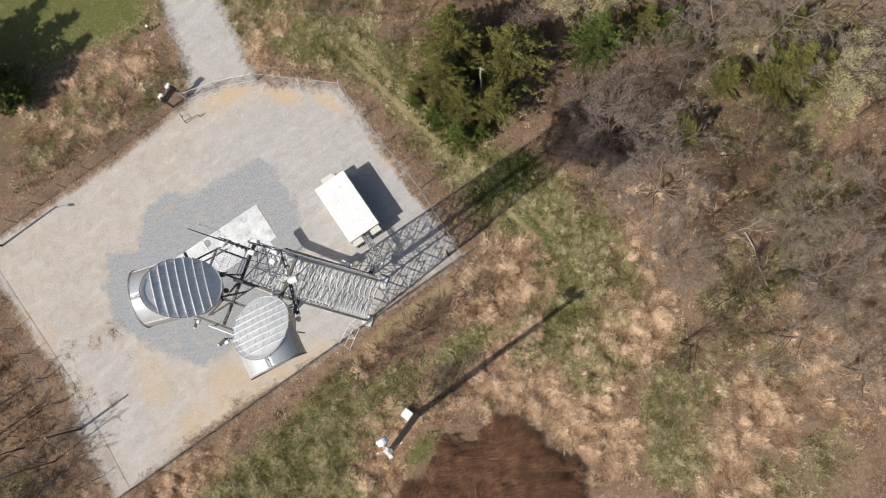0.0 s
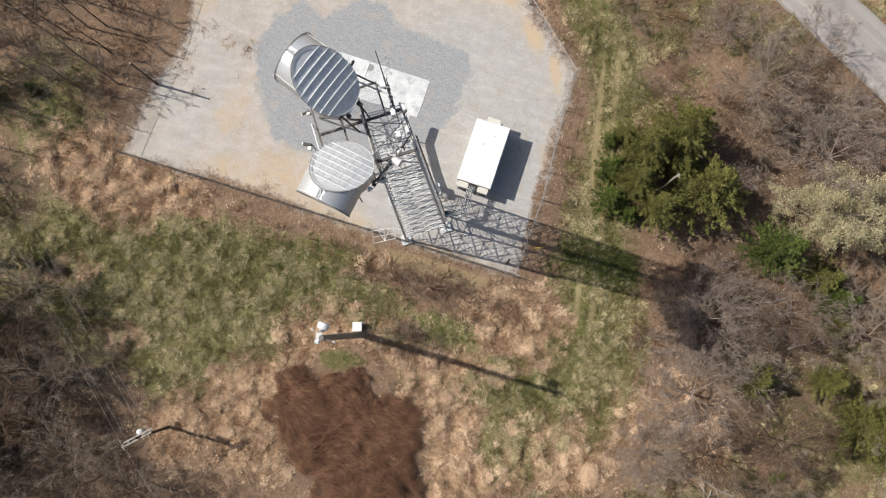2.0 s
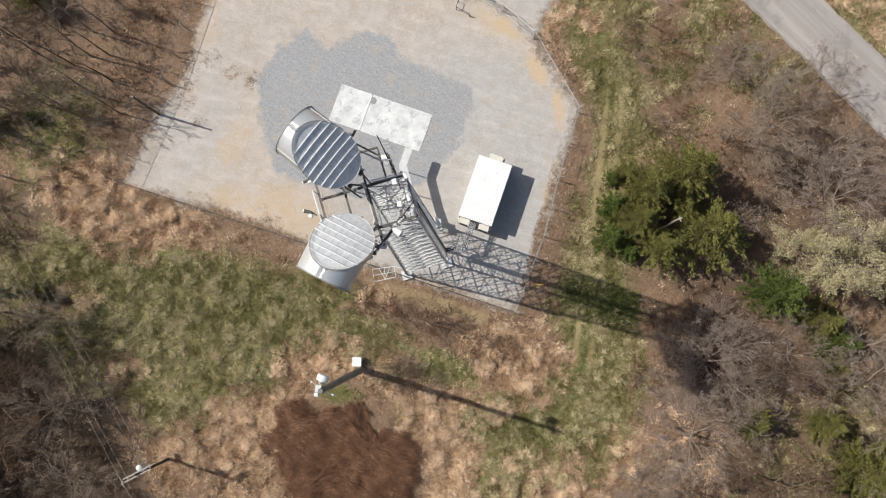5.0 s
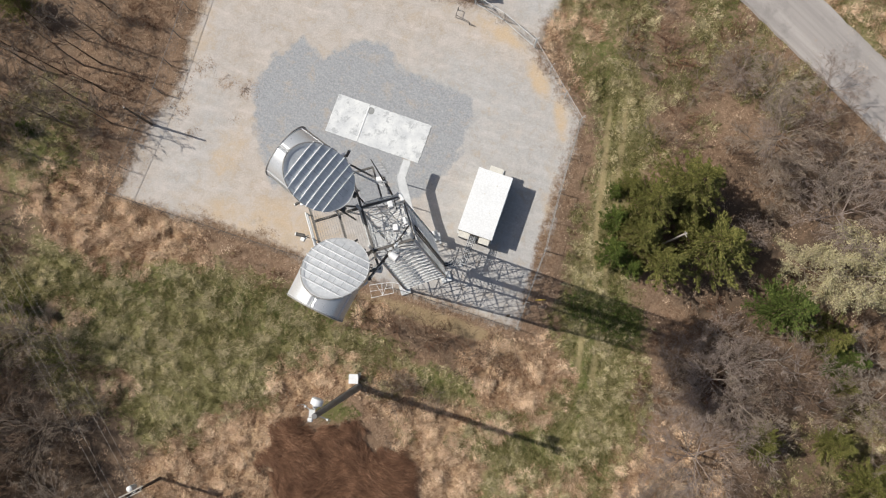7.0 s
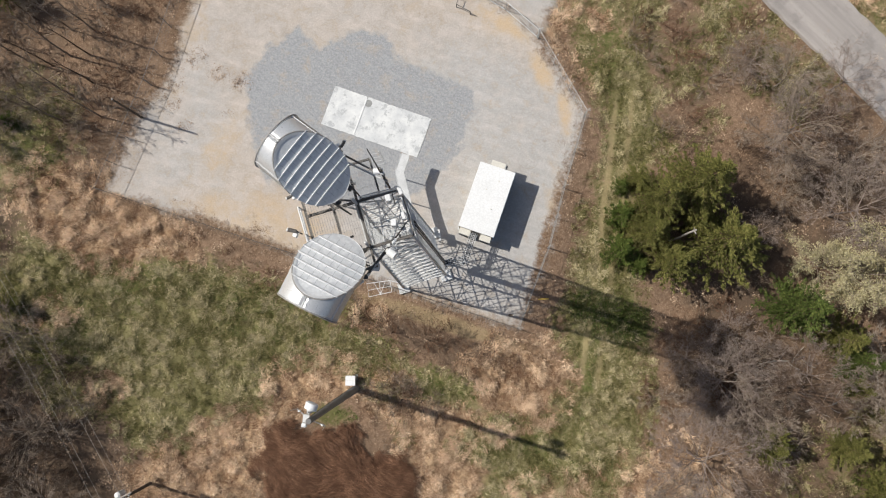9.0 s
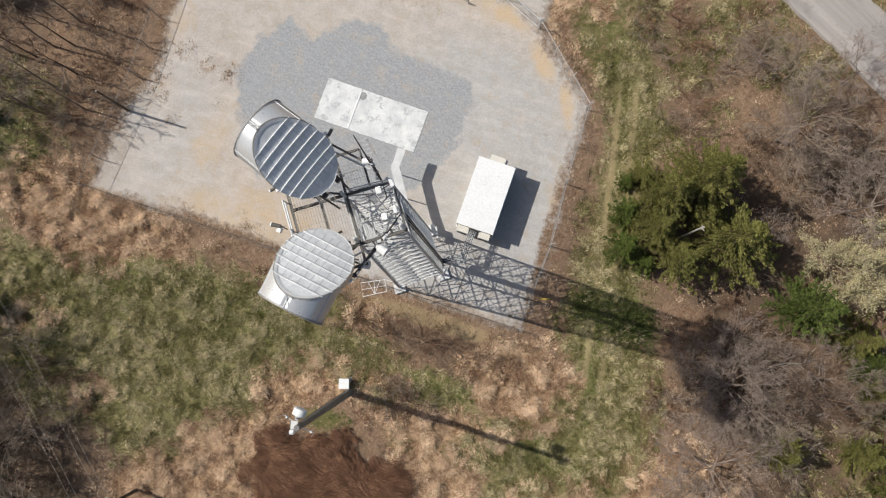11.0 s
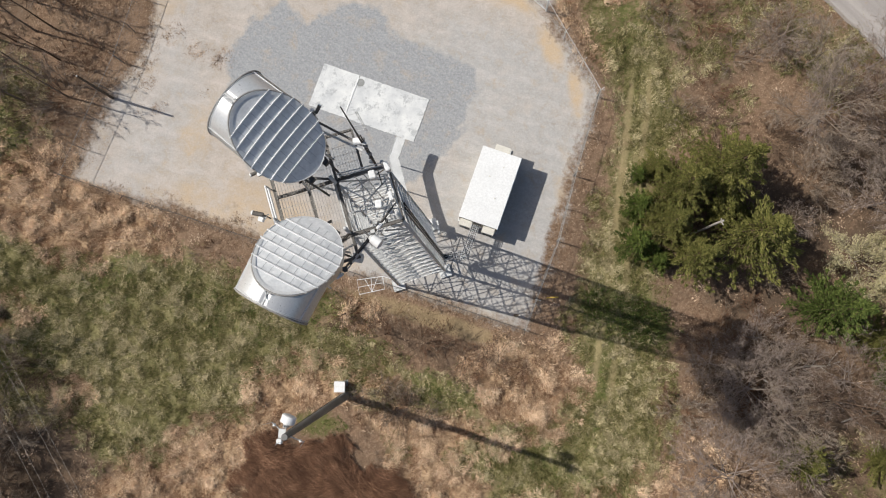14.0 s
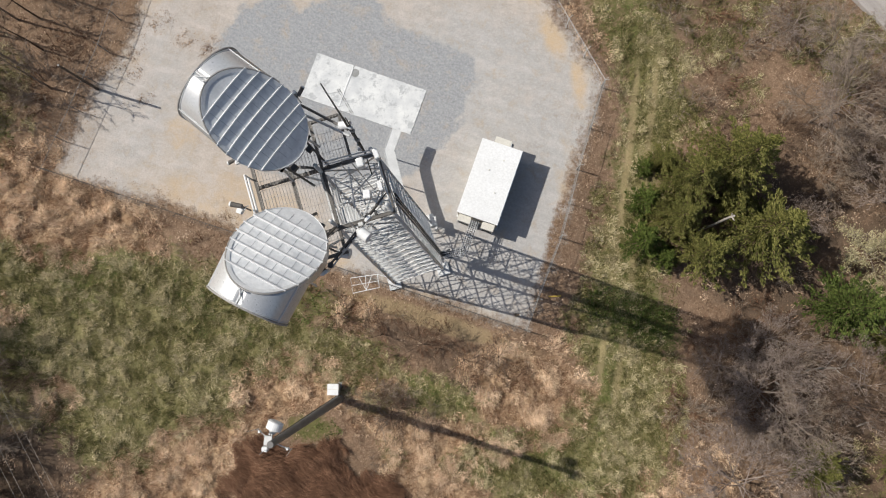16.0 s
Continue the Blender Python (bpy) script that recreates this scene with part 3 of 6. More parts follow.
def worn_slab(cx, w, d, top_z, seed):
    """A thin slab with broken edges."""
    rng = random.Random(seed)
    loop = []
    for (x0, y0), (x1, y1) in (((-w, -d), (w, -d)), ((w, -d), (w, d)), ((w, d), (-w, d)), ((-w, d), (-w, -d))):
        n = int(max(abs(x1 - x0), abs(y1 - y0)) / 0.16)
        for i in range(n):
            t, j = i / n, rng.choice((0, 0, 0, 0.02, -0.03, -0.06)) * rng.random()
            loop.append((cx + x0 + (x1 - x0) * t + (j if x0 == x1 else 0), y0 + (y1 - y0) * t + (j if y0 == y1 else 0)))
    m = Mesh()
    n = len(loop)
    m.v.extend([Vector((x, y, -0.1)) for x, y in loop] + [Vector((x, y, top_z)) for x, y in loop])
    m.f.extend((i, (i + 1) % n, n + (i + 1) % n, n + i) for i in range(n))
    m.f.append(tuple(n + i for i in range(n)))
    return m


part("slab", worn_slab(-3.24, 1.64, 1.97, 0.04, 1), M_CONCRETE, pad)
part("slab", worn_slab(1.66, 3.2, 1.97, 0.044, 2), M_CONCRETE, pad)
part("patch", Mesh().tube((-1.3, 1.4, 0.0), (-1.3, 1.4, 0.052), 0.36, 0.35, 20), M_STAIN, pad, "round darker grout patch")
part("upstand", Mesh().box((-1.6, -0.1, 0.06), (0.13, 3.7, 0.05), bevel=0.01), M_WHITE, pad, "low whitish joint strip")

# ---- lattice tower ----
TOP = 31.0
TOWER = pose(0.85, 5.15, 0, 0, 0, 21.7)
tower = thing("lattice_tower", TOWER, "tall tapering galvanised steel lattice tower with a top platform", "tower")


def half_width(z):
    return 2.05 + (1.18 - 2.05) * z / TOP


def corner(i, z):
    h = half_width(z)
    sx, sy = ((1, -1), (1, 1), (-1, 1), (-1, -1))[i % 4]
    return Vector((sx * h, sy * h, z))


for i in range(4):
    out = Vector((corner(i, 0).x, corner(i, 0).y, 0)).normalized()
    leg = part("leg", Mesh().tube(corner(i, 0.3), corner(i, TOP + 1.6), 0.105, 0.085, 10), M_STEEL, tower, smooth=True)
    part("base_plate", Mesh().box(corner(i, 0.29), (0.5, 0.5, 0.04), bevel=0.005), M_STEEL, leg)
    part("foundation", Mesh().box(corner(i, 0.1), (1.0, 1.0, 0.34), bevel=0.03), M_CONCRETE, leg, "concrete footing")

levels = [0.35]
while levels[-1] < TOP - 2.0:
    levels.append(levels[-1] + 0.9 * half_width(levels[-1]) + 0.75)
levels[-1] = TOP
for a, b in zip(levels, levels[1:]):
    for i in range(4):
        p0, p1, q0, q1 = corner(i, a), corner(i + 1, a), corner(i, b), corner(i + 1, b)
        n = (p1 - p0).cross(q0 - p0).normalized()
        mid = (p0 + p1 + q0 + q1) / 4
        part("girt", Mesh().angle(q0, q1, 0.075, 0.012, (0, 0, 1)), M_STEEL, tower)
        part("brace", Mesh().angle(p0 + n * 0.03, q1 + n * 0.03, 0.055, 0.01, n), M_STEEL, tower)
        part("brace", Mesh().angle(p1 - n * 0.03, q0 - n * 0.03, 0.055, 0.01, n), M_STEEL, tower)
        part("girt", Mesh().beam((p0 + q0) / 2, (p1 + q1) / 2, 0.05, 0.05, n), M_STEEL, tower)
        # light struts that halve the free lengths
        part("strut", Mesh().beam((p0 + q0) / 2, (p0 * 3 + q1) / 4, 0.028, 0.028, n), M_STEEL, tower)
        part("strut", Mesh().beam((p1 + q1) / 2, (p1 * 3 + q0) / 4, 0.028, 0.028, n), M_STEEL, tower)
        part("strut", Mesh().beam((p0 + q0) / 2, (q0 * 3 + p1) / 4, 0.028, 0.028, n), M_STEEL, tower)
        part("strut", Mesh().beam((p1 + q1) / 2, (q1 * 3 + p0) / 4, 0.028, 0.028, n), M_STEEL, tower)
    if levels.index(b) % 2:
        part("plan_brace", Mesh().beam(corner(0, b), corner(2, b), 0.05, 0.05), M_STEEL, tower)

# climbing ladder inside the north face
ladder = Mesh()
for sx in (-0.2, 0.2):
    ladder.tube((sx, 1.75, 0.5), (sx, 1.0, TOP + 1.0), 0.022, 0.022, 6)
part("ladder_rail", ladder, M_STEEL, tower)
rungs = Mesh()
for k in range(100):
    z = 0.6 + 0.3 * k
    y = 1.75 - 0.75 * (z - 0.5) / (TOP + 0.5)
    rungs.tube((-0.2, y, z), (0.2, y, z), 0.013, 0.013, 5)
tagged(part("ladder_rungs", rungs, M_STEEL, tower), kind="stuff")

# cable ladder down the east face, with the cables bundled on it
rail = Mesh()
for y in (-1.0, -0.5):
    rail.beam((half_width(0) + 0.28, y - 0.35, 2.5), (half_width(TOP) + 0.28, y, TOP + 0.3), 0.05, 0.03, (1, 0, 0))
for k in range(46):
    z = 3.0 + 0.62 * k
    x, s = half_width(z) + 0.28, 0.35 * (1 - z / TOP)
    rail.beam((x, -1.0 - s, z), (x, -0.5 - s, z), 0.03, 0.03)
part("cable_ladder", rail, M_RUSTY, tower, "dark cable ladder")
for k in range(9):
    y, r = -0.96 + 0.05 * k, random.choice((0.022, 0.028, 0.034))
    pts = []
    for j in range(13):
        z = 2.7 + (TOP - 2.4) * j / 12
        pts.append((half_width(z) + 0.33 + rnd(-0.012, 0.012), y - 0.35 * (1 - z / TOP) + rnd(-0.012, 0.012), z))
    bend = [(pts[0][0] + 0.75, pts[0][1] + 0.05, 2.36), (pts[0][0] + 0.32, pts[0][1], 2.42)]
    part("cable", Mesh().path(bend + pts, r, 6), M_BLACK if k % 4 else M_STEEL, tower, smooth=True)

# platform frame and grating
WEST, EAST, SOUTH, NORTH = -3.9, 1.25, -2.3, 3.3
for y in (SOUTH, -1.28, 1.28, NORTH):
    part("platform_beam", Mesh().beam((WEST, y, TOP), (-1.0 if abs(y) > 2 else EAST, y, TOP), 0.13, 0.2), M_RUSTY, tower, "dark platform beam")
for x in (WEST, -2.4, -1.1):
    part("platform_beam", Mesh().beam((x, SOUTH, TOP + 0.003), (x, NORTH, TOP + 0.003), 0.12, 0.19), M_RUSTY, tower, "dark platform beam")
part("platform_beam", Mesh().beam((EAST, -1.3, TOP), (EAST, 1.3, TOP), 0.13, 0.2), M_RUSTY, tower, "dark platform beam")
for sy in (-1, 1):
    part("knee_brace", Mesh().beam((-half_width(TOP - 3), sy * half_width(TOP - 3), TOP - 3), (-3.6, sy * 2.25, TOP - 0.1), 0.09, 0.09), M_STEEL, tower)
    part("outrigger", Mesh().beam((-1.1, sy * 1.28, TOP + 0.12), (-3.6, sy * 2.25, TOP + 0.16), 0.10, 0.10), M_RUSTY, tower)
for x0, x1, y0, y1 in ((WEST, -2.4, SOUTH, NORTH), (-2.4, -1.1, SOUTH, NORTH), (-1.1, 0.15, 1.28, NORTH)):
    bars = Mesh()
    for k in range(int((x1 - x0) / 0.135)):
        x = x0 + 0.07 + 0.135 * k
        bars.beam((x, y0, TOP + 0.12), (x, y1, TOP + 0.12), 0.014, 0.035)
    for k in range(int((y1 - y0) / 0.4)):
        y = y0 + 0.2 + 0.4 * k
        bars.beam((x0, y, TOP + 0.125), (x1, y, TOP + 0.125), 0.014, 0.014)
    part("grating", bars, M_DULL, tower, "open bar grating")
part("platform_beam", Mesh().beam((0.15, 1.2, TOP), (0.15, NORTH, TOP), 0.1, 0.16), M_RUSTY, tower, "dark platform beam")
part("platform_beam", Mesh().beam((-1.1, NORTH, TOP), (0.15, NORTH, TOP), 0.1, 0.16), M_RUSTY, tower, "dark platform beam")

# handrail along the west edge
for z in (0.62, 1.1):
    part("handrail", Mesh().tube((WEST - 0.12, -1.3, TOP + z), (WEST - 0.12, 1.7, TOP + z), 0.05, 0.05, 8), M_RIB, tower)
for y in (-1.3, 0.2, 1.7):
    part("rail_post", Mesh().tube((WEST - 0.12, y, TOP - 0.1), (WEST - 0.12, y, TOP + 1.12), 0.035, 0.035, 8), M_STEEL, tower)
for a, b in (((EAST, -1.2), (EAST, 1.2)), ((EAST, 1.2), (-0.9, 1.3))):
    for z in (0.6, 1.1):
        part("handrail", Mesh().tube((*a, TOP + z), (*b, TOP + z), 0.03, 0.03, 8), M_STEEL, tower)

# boom across the south-east corner that carries the panel antennas
boom_a = TOWER.inverted() @ Vector((2.1, 4.7, 32.55))
boom_b = TOWER.inverted() @ Vector((0.3, 1.85, 32.55))
part("boom", Mesh().tube(boom_a, boom_b, 0.04, 0.04, 8), M_RUSTY, tower)
part("boom", Mesh().tube(boom_a + Vector((0.02, 0.02, -0.7)), boom_b + Vector((0.02, 0.02, -0.7)), 0.035, 0.035, 8), M_STEEL, tower)
for k in range(9):
    p = boom_a.lerp(boom_b, (k + 0.5) / 9)
    part("clamp", Mesh().box(p + Vector((rnd(-0.08, 0.08), rnd(-0.08, 0.08), rnd(-0.6, 0.1))), (rnd(0.1, 0.24), rnd(0.1, 0.24), rnd(0.12, 0.3)), bevel=0.015), M_DARK if k % 3 else M_STEEL, tower)
part("cable", Mesh().path([boom_b + Vector((0.05, 0.05, -0.1)), boom_a.lerp(boom_b, 0.5) + Vector((0.1, 0.06, -0.5)), boom_a + Vector((0.15, 0.2, -0.4)), boom_a + Vector((0.3, 0.5, -1.5))], 0.03, 6), M_BLACK, tower)
# interior members that crowd the head of the tower
for k in range(14):
    z = TOP - 0.4 * k - 0.3
    h = half_width(z) - 0.1
    a, b = Vector((rnd(-h, h), -h, z)), Vector((rnd(-h, h), h, z + rnd(-0.4, 0.4)))
    if k % 2:
        a, b = Vector((-h, a.x, z)), Vector((h, b.x, z))
    part("cross_member", Mesh().beam(a, b, 0.055, 0.055), M_STEEL, tower)

# white tubular guard frame bolted to the south-west leg
G0 = corner(3, 5.9)
guard = [TOWER.inverted() @ Vector((x, y, 5.95)) for x, y in ((-1.05, 2.85), (-3.0, 2.4), (-2.7, 1.3), (-0.8, 1.9))]
frame_bars = Mesh().path(guard + guard[:1], 0.03, 6)
for t in (0.2, 0.45, 0.7):
    frame_bars.tube(guard[3] * 0.5 + guard[2] * 0.5, guard[0] * (1 - t) + guard[1] * t, 0.02, 0.02, 5)
frame_bars.tube((guard[0] + guard[3]) / 2, (guard[1] + guard[2]) / 2, 0.02, 0.02, 5)
part("climbing_guard", frame_bars, M_WHITE, tower, "white tubular guard frame")
part("climbing_guard", Mesh().tube(G0, G0 + Vector((0.75, 0.35, 0.3)), 0.035, 0.035, 6).tube(G0, guard[0], 0.03, 0.03, 6), M_WHITE, tower, "white tubular guard frame")


# ---- horn-reflector antennas ----
def make_horn(m, label):
    """A cone that rises from the platform, a slanting ribbed reflector and a round hood that faces sideways (local +x)."""
    horn = thing("horn_antenna", m, label, "antenna", "horn antennas on the tower")
    R, A, F, K = 1.55, 4.75, 2.28, 0.87
    N = 48
    ring = [(math.cos(2 * math.pi * i / N), math.sin(2 * math.pi * i / N)) for i in range(N + 1)]

    def out(c):
        """How far the reflector reaches along the axis: a little longer towards the hood."""
        return R * c * (1.09 if c > 0 else 0.98)

    def back(x, y):
        """The height of the dished back over a point of its plan."""
        q2 = (x / (1.09 * R if x > 0 else 0.98 * R)) ** 2 + (y / R) ** 2
        return A + K * x + 0.13 * (1 - q2)

    def half(x):
        return R * math.sqrt(max(1 - (x / (1.09 * R if x > 0 else 0.98 * R)) ** 2, 0))

    rows = [[(r * c, r * s, z) for c, s in ring] for r, z in ((0.13, 0.15), (0.16, 0.5), (R * 0.96, A - K * R - 0.05))]
    rows.append([(0.985 * out(c), R * 0.985 * s, A + K * min(out(c), 0.0) - 0.01) for c, s in ring])
    part("cone", Mesh().grid(rows), M_HOOD, horn, smooth=True)
    # reflector: slightly dished back, higher in front
    rows = [[(out(c) * k / 8, R * s * k / 8, back(out(c) * k / 8, R * s * k / 8)) for c, s in ring] for k in range(9)]
    reflector = part("reflector", Mesh().grid(rows), M_REFLECTOR, horn, smooth=True)
    low = ring[N // 4:3 * N // 4 + 1]
    part("rim", Mesh().path([(1.004 * out(c), 1.004 * R * s, A + K * out(c) + 0.01) for c, s in low], 0.018, 6), M_RIB, reflector)
    for k in range(7):
        x = 1.17 - 0.348 * k
        w = half(x) + 0.05
        pts = [Vector((x, w * (-1 + j / 4), back(x, w * (-1 + j / 4)) + 0.035)) for j in range(9)]
        part("rib", Mesh().strap(pts, 0.044, 0.07, (-0.7, 0, 0.7)), M_RIB, reflector)
    # lapped seams of the sheets between the ribs
    for k in range(7):
        y = -1.2 + 0.4 * k
        for i in range(7):
            x0 = 1.14 - 0.348 * i
            x1 = max(x0 - 0.29, -half(y) * 0.98)
            if half(x0) < abs(y) or x1 > x0 - 0.1:
                continue
            j = y + 0.06 * math.sin(2.7 * i + 1.9 * k)
            part("seam", Mesh().strap([Vector((x0, j, back(x0, j) + 0.004)), Vector((x1, j, back(x1, j) + 0.004))], 0.016, 0.014, (-0.7, 0, 0.7)), M_SEAM, reflector)
    # pale collar where the reflector meets the hood
    high = ring[-12:] + ring[1:13]
    part("collar_ring", Mesh().strap([Vector((0.955 * out(c), 0.955 * R * s, back(0.955 * out(c), 0.955 * R * s) + 0.03)) for c, s in high], 0.13, 0.03, (-0.7, 0, 0.7)), M_RIB, reflector)
    part("flange", Mesh().path([(1.01 * out(c), 1.01 * R * s, A + K * out(c) + 0.03) for c, s in high], 0.03, 6), M_DULL, reflector)
    # hood: a barrel from the reflector to the open front, drawn in towards its underside

    def hood_point(c, s, t, grow=1.0):
        low = min(c, 0.0)
        front = F + 0.12 * low
        return (out(c) + (front - out(c)) * t, R * s * (1 - 0.03 * t) * grow, A + K * R * c * (1.09 if c > 0 else 0.98) * (1 - 0.03 * t) * grow)

    rows = [[hood_point(c, s, t) for t in (0, 0.15, 0.3, 0.5, 0.7, 0.85, 1)] for c, s in ring]
    hood = part("hood", Mesh().shell(rows, 0.02), M_HOOD, horn, smooth=True)
    part("front_ring", Mesh().path([hood_point(c, s, 1, 1.006) for c, s in ring], 0.04, 6), M_DULL, hood)
    part("bead", Mesh().path([hood_point(c, s, 0.94, 1.006) for c, s in ring], 0.016, 6), M_RIB, hood)
    for t in (-1.1, 0.0, 1.1):
        c, s = math.cos(t), math.sin(t)
        part("stiffener", Mesh().beam(hood_point(c, s, 0.03, 1.012), hood_point(c, s, 1, 1.012), 0.035, 0.03, (0, s, c)), M_RIB, hood)
    part("front_cover", Mesh().grid([[(x - 0.03, y * q * 0.98, A + (z - A) * q * 0.98) for x, y, z in (hood_point(c, s, 1) for c, s in ring)] for q in (0.02, 0.5, 1.0)]), M_CREAM, horn, "pale weather cover")
    # support legs and clamps
    for k in range(4):
        t = radians(45 + 90 * k)
        c, s = math.cos(t), math.sin(t)
        part("support_leg", Mesh().tube((1.25 * c, 1.25 * s, 0.1), (1.0 * c, 1.0 * s, 2.15), 0.05, 0.05, 8), M_STEEL, horn)
    part("collar", Mesh().path([(1.12 * c, 1.12 * s, 2.1) for c, s in ring], 0.05, 6), M_STEEL, horn)
    top = A + 1.09 * K * R
    lug = Mesh().tube((1.76, 0.1, top - 0.03), (1.76, 0.1, top + 0.14), 0.025, 0.025, 6).tube((1.72, -0.1, top + 0.06), (2.12, 0.12, top + 0.03), 0.016, 0.016, 6)
    lug.tube((1.76, -0.1, top - 0.03), (1.76, -0.1, top + 0.12), 0.02, 0.02, 6)
    part("lifting_lug", lug, M_RIB, hood)
    # frame that ties the waist back towards the tower
    for sy in (-1, 1):
        part("tie_beam", Mesh().beam((-0.8, sy * 0.65, 2.1), (-1.75, sy * 0.5, 0.12), 0.09, 0.09), M_RUSTY, horn)
        part("tie_beam", Mesh().beam((-0.95, sy * 0.9, 2.2), (-0.95, -sy * 0.9, 2.2), 0.08, 0.08), M_DARK, horn)
        part("bracket", Mesh().box((-1.36, sy * 0.45, 2.5), (0.2, 0.24, 0.3), bevel=0.02), M_DARK, horn)
    part("waveguide", Mesh().path([(0, 0, 0.2), (0.0, 0, -0.5), (0.5, 0.1, -0.9)], 0.06, 8), M_STEEL, horn)
    return horn


make_horn(pose(-2.08, 6.58, TOP, 0, 0, 147), "large horn reflector antenna with blue-grey ribbed back and metal hood")
make_horn(pose(-0.87, 2.27, TOP, 0, 0, 248), "large horn reflector antenna with pale ribbed back and shiny hood")


# ---- small antennas on the tower head ----
def make_panel(m, height, label, mat=None):
    """A panel antenna on a pipe, facing local +x."""
    ob = thing("panel_antenna", m, label, "antenna", "panel antennas on the tower")
    part("radome", Mesh().box((0.12, 0, 0), (0.14, 0.32, height), bevel=0.035), mat or M_WHITE, ob)
    part("pipe", Mesh().tube((-0.05, 0, -height * 0.7), (-0.05, 0, height * 0.62), 0.035, 0.035, 8), M_STEEL, ob)
    for s in (-0.35, 0.35):
        part("bracket", Mesh().box((0.02, 0, s * height), (0.14, 0.12, 0.06)), M_DARK, ob)
    return ob


def make_radio(m, size, label):
    ob = thing("radio_unit", m, label, "radio unit", "radio units on the tower")
    part("case", Mesh().box((0, 0, 0), size, bevel=0.025), M_WHITE, ob)
    part("bracket", Mesh().box((0, 0, -size[2] / 2 - 0.06), (0.1, 0.1, 0.14)), M_DARK, ob)
    return ob


def make_drum(m, label):
    """A short white drum antenna held out from the boom, facing local +x."""
    ob = thing("drum_antenna", m, label, "antenna", "drum antennas on the tower")
    shell = part("shroud", Mesh().tube((0, 0, 0), (0.42, 0, 0.03), 0.21, 0.22, 20), M_WHITE, ob)
    part("radome", Mesh().tube((0.42, 0, 0.03), (0.46, 0, 0.03), 0.22, 0.15, 20), M_WHITE, shell)
    part("hub", Mesh().tube((-0.14, 0, 0), (0, 0, 0), 0.09, 0.17, 14), M_STEEL, ob)
    part("arm", Mesh().tube((-0.14, 0, 0), (-0.5, 0.05, -0.2), 0.035, 0.035, 8), M_DARK, ob)
    return ob


make_drum(pose(1.48, 3.3, 33.1, 0, 0, -30), "small white drum antenna on the tower boom")
hung = make_drum(pose(0.37, 2.61, 30.5, 0, -6, -4), "small white drum antenna hung below the tower boom")
part("hanger", Mesh().tube((-0.1, 0, 0.1), (-0.05, 0.02, 2.1), 0.035, 0.035, 8), M_DARK, hung)
panel_spots = [(1.55, 3.95, 32.5, 1.2, -35), (0.1, 1.75, 32.4, 1.0, -50)]
for x, y, z, h, turn in panel_spots:
    make_panel(pose(x, y, z, 0, 8, turn), h, "white panel antenna clamped to the platform boom")
for x, y, z, sx, sy, turn in [(1.19, 5.98, 32.8, 0.28, 0.34, 20), (1.6, 4.75, 32.9, 0.28, 0.33, 10), (1.72, 6.45, 32.4, 0.2, 0.4, 28), (2.0, 5.22, 32.3, 0.18, 0.4, 24)]:
    make_radio(pose(x, y, z, 0, 0, turn), (sx, sy, 0.6), "white radio box on the tower rail")

# mast at the north-east corner with a dipole array
MAST = TOWER @ Vector((0.72, 1.62, 0))
mast = thing("antenna_mast", pose(MAST.x, MAST.y, TOP), "dark pipe mast with dipole array and clamped gear", "antenna")
part("pipe", Mesh().tube((0, 0, -1.2), (0, 0, 5.2), 0.05, 0.045, 8), M_RUSTY, mast)
part("whip", Mesh().tube((0, 0, 5.2), (0, 0, 9.0), 0.035, 0.02, 8), M_DARK, mast)
for k in range(4):
    z = 5.7 + 0.75 * k
    part("dipole", Mesh().tube((0.04, 0, z), (0.42, 0.1, z), 0.012, 0.012, 5).path([(0.42, 0.1, z - 0.3), (0.42, 0.1, z + 0.3), (0.36, 0.08, z + 0.3), (0.36, 0.08, z - 0.3)], 0.011, 5), M_STEEL, mast)
part("drum", Mesh().tube((-0.36, 0.05, 3.6), (0.05, 0.1, 3.7), 0.15, 0.15, 16), M_WHITE, mast, "white drum housing")
for k in range(7):
    z = 0.2 + 0.6 * k
    part("clamp", Mesh().box((rnd(-0.1, 0.1), rnd(-0.1, 0.1), z), (0.17, 0.13, 0.16), bevel=0.02), M_DULL if k % 2 else M_STEEL, mast)
part("side_arm", Mesh().tube((-0.1, 0.02, 3.2), (-2.05, 0.9, 2.8), 0.05, 0.05, 8), M_RUSTY, mast)
part("side_arm", Mesh().tube((-0.1, -0.1, 2.7), (-1.97, 0.64, 2.4), 0.05, 0.05, 8), M_STEEL, mast)
part("feeder", Mesh().path([(0.09, 0.02, 5.0), (0.1, -0.03, 2.5), (0.12, -0.1, 0.2), (0.4, -0.9, -0.6)], 0.025, 6), M_BLACK, mast)


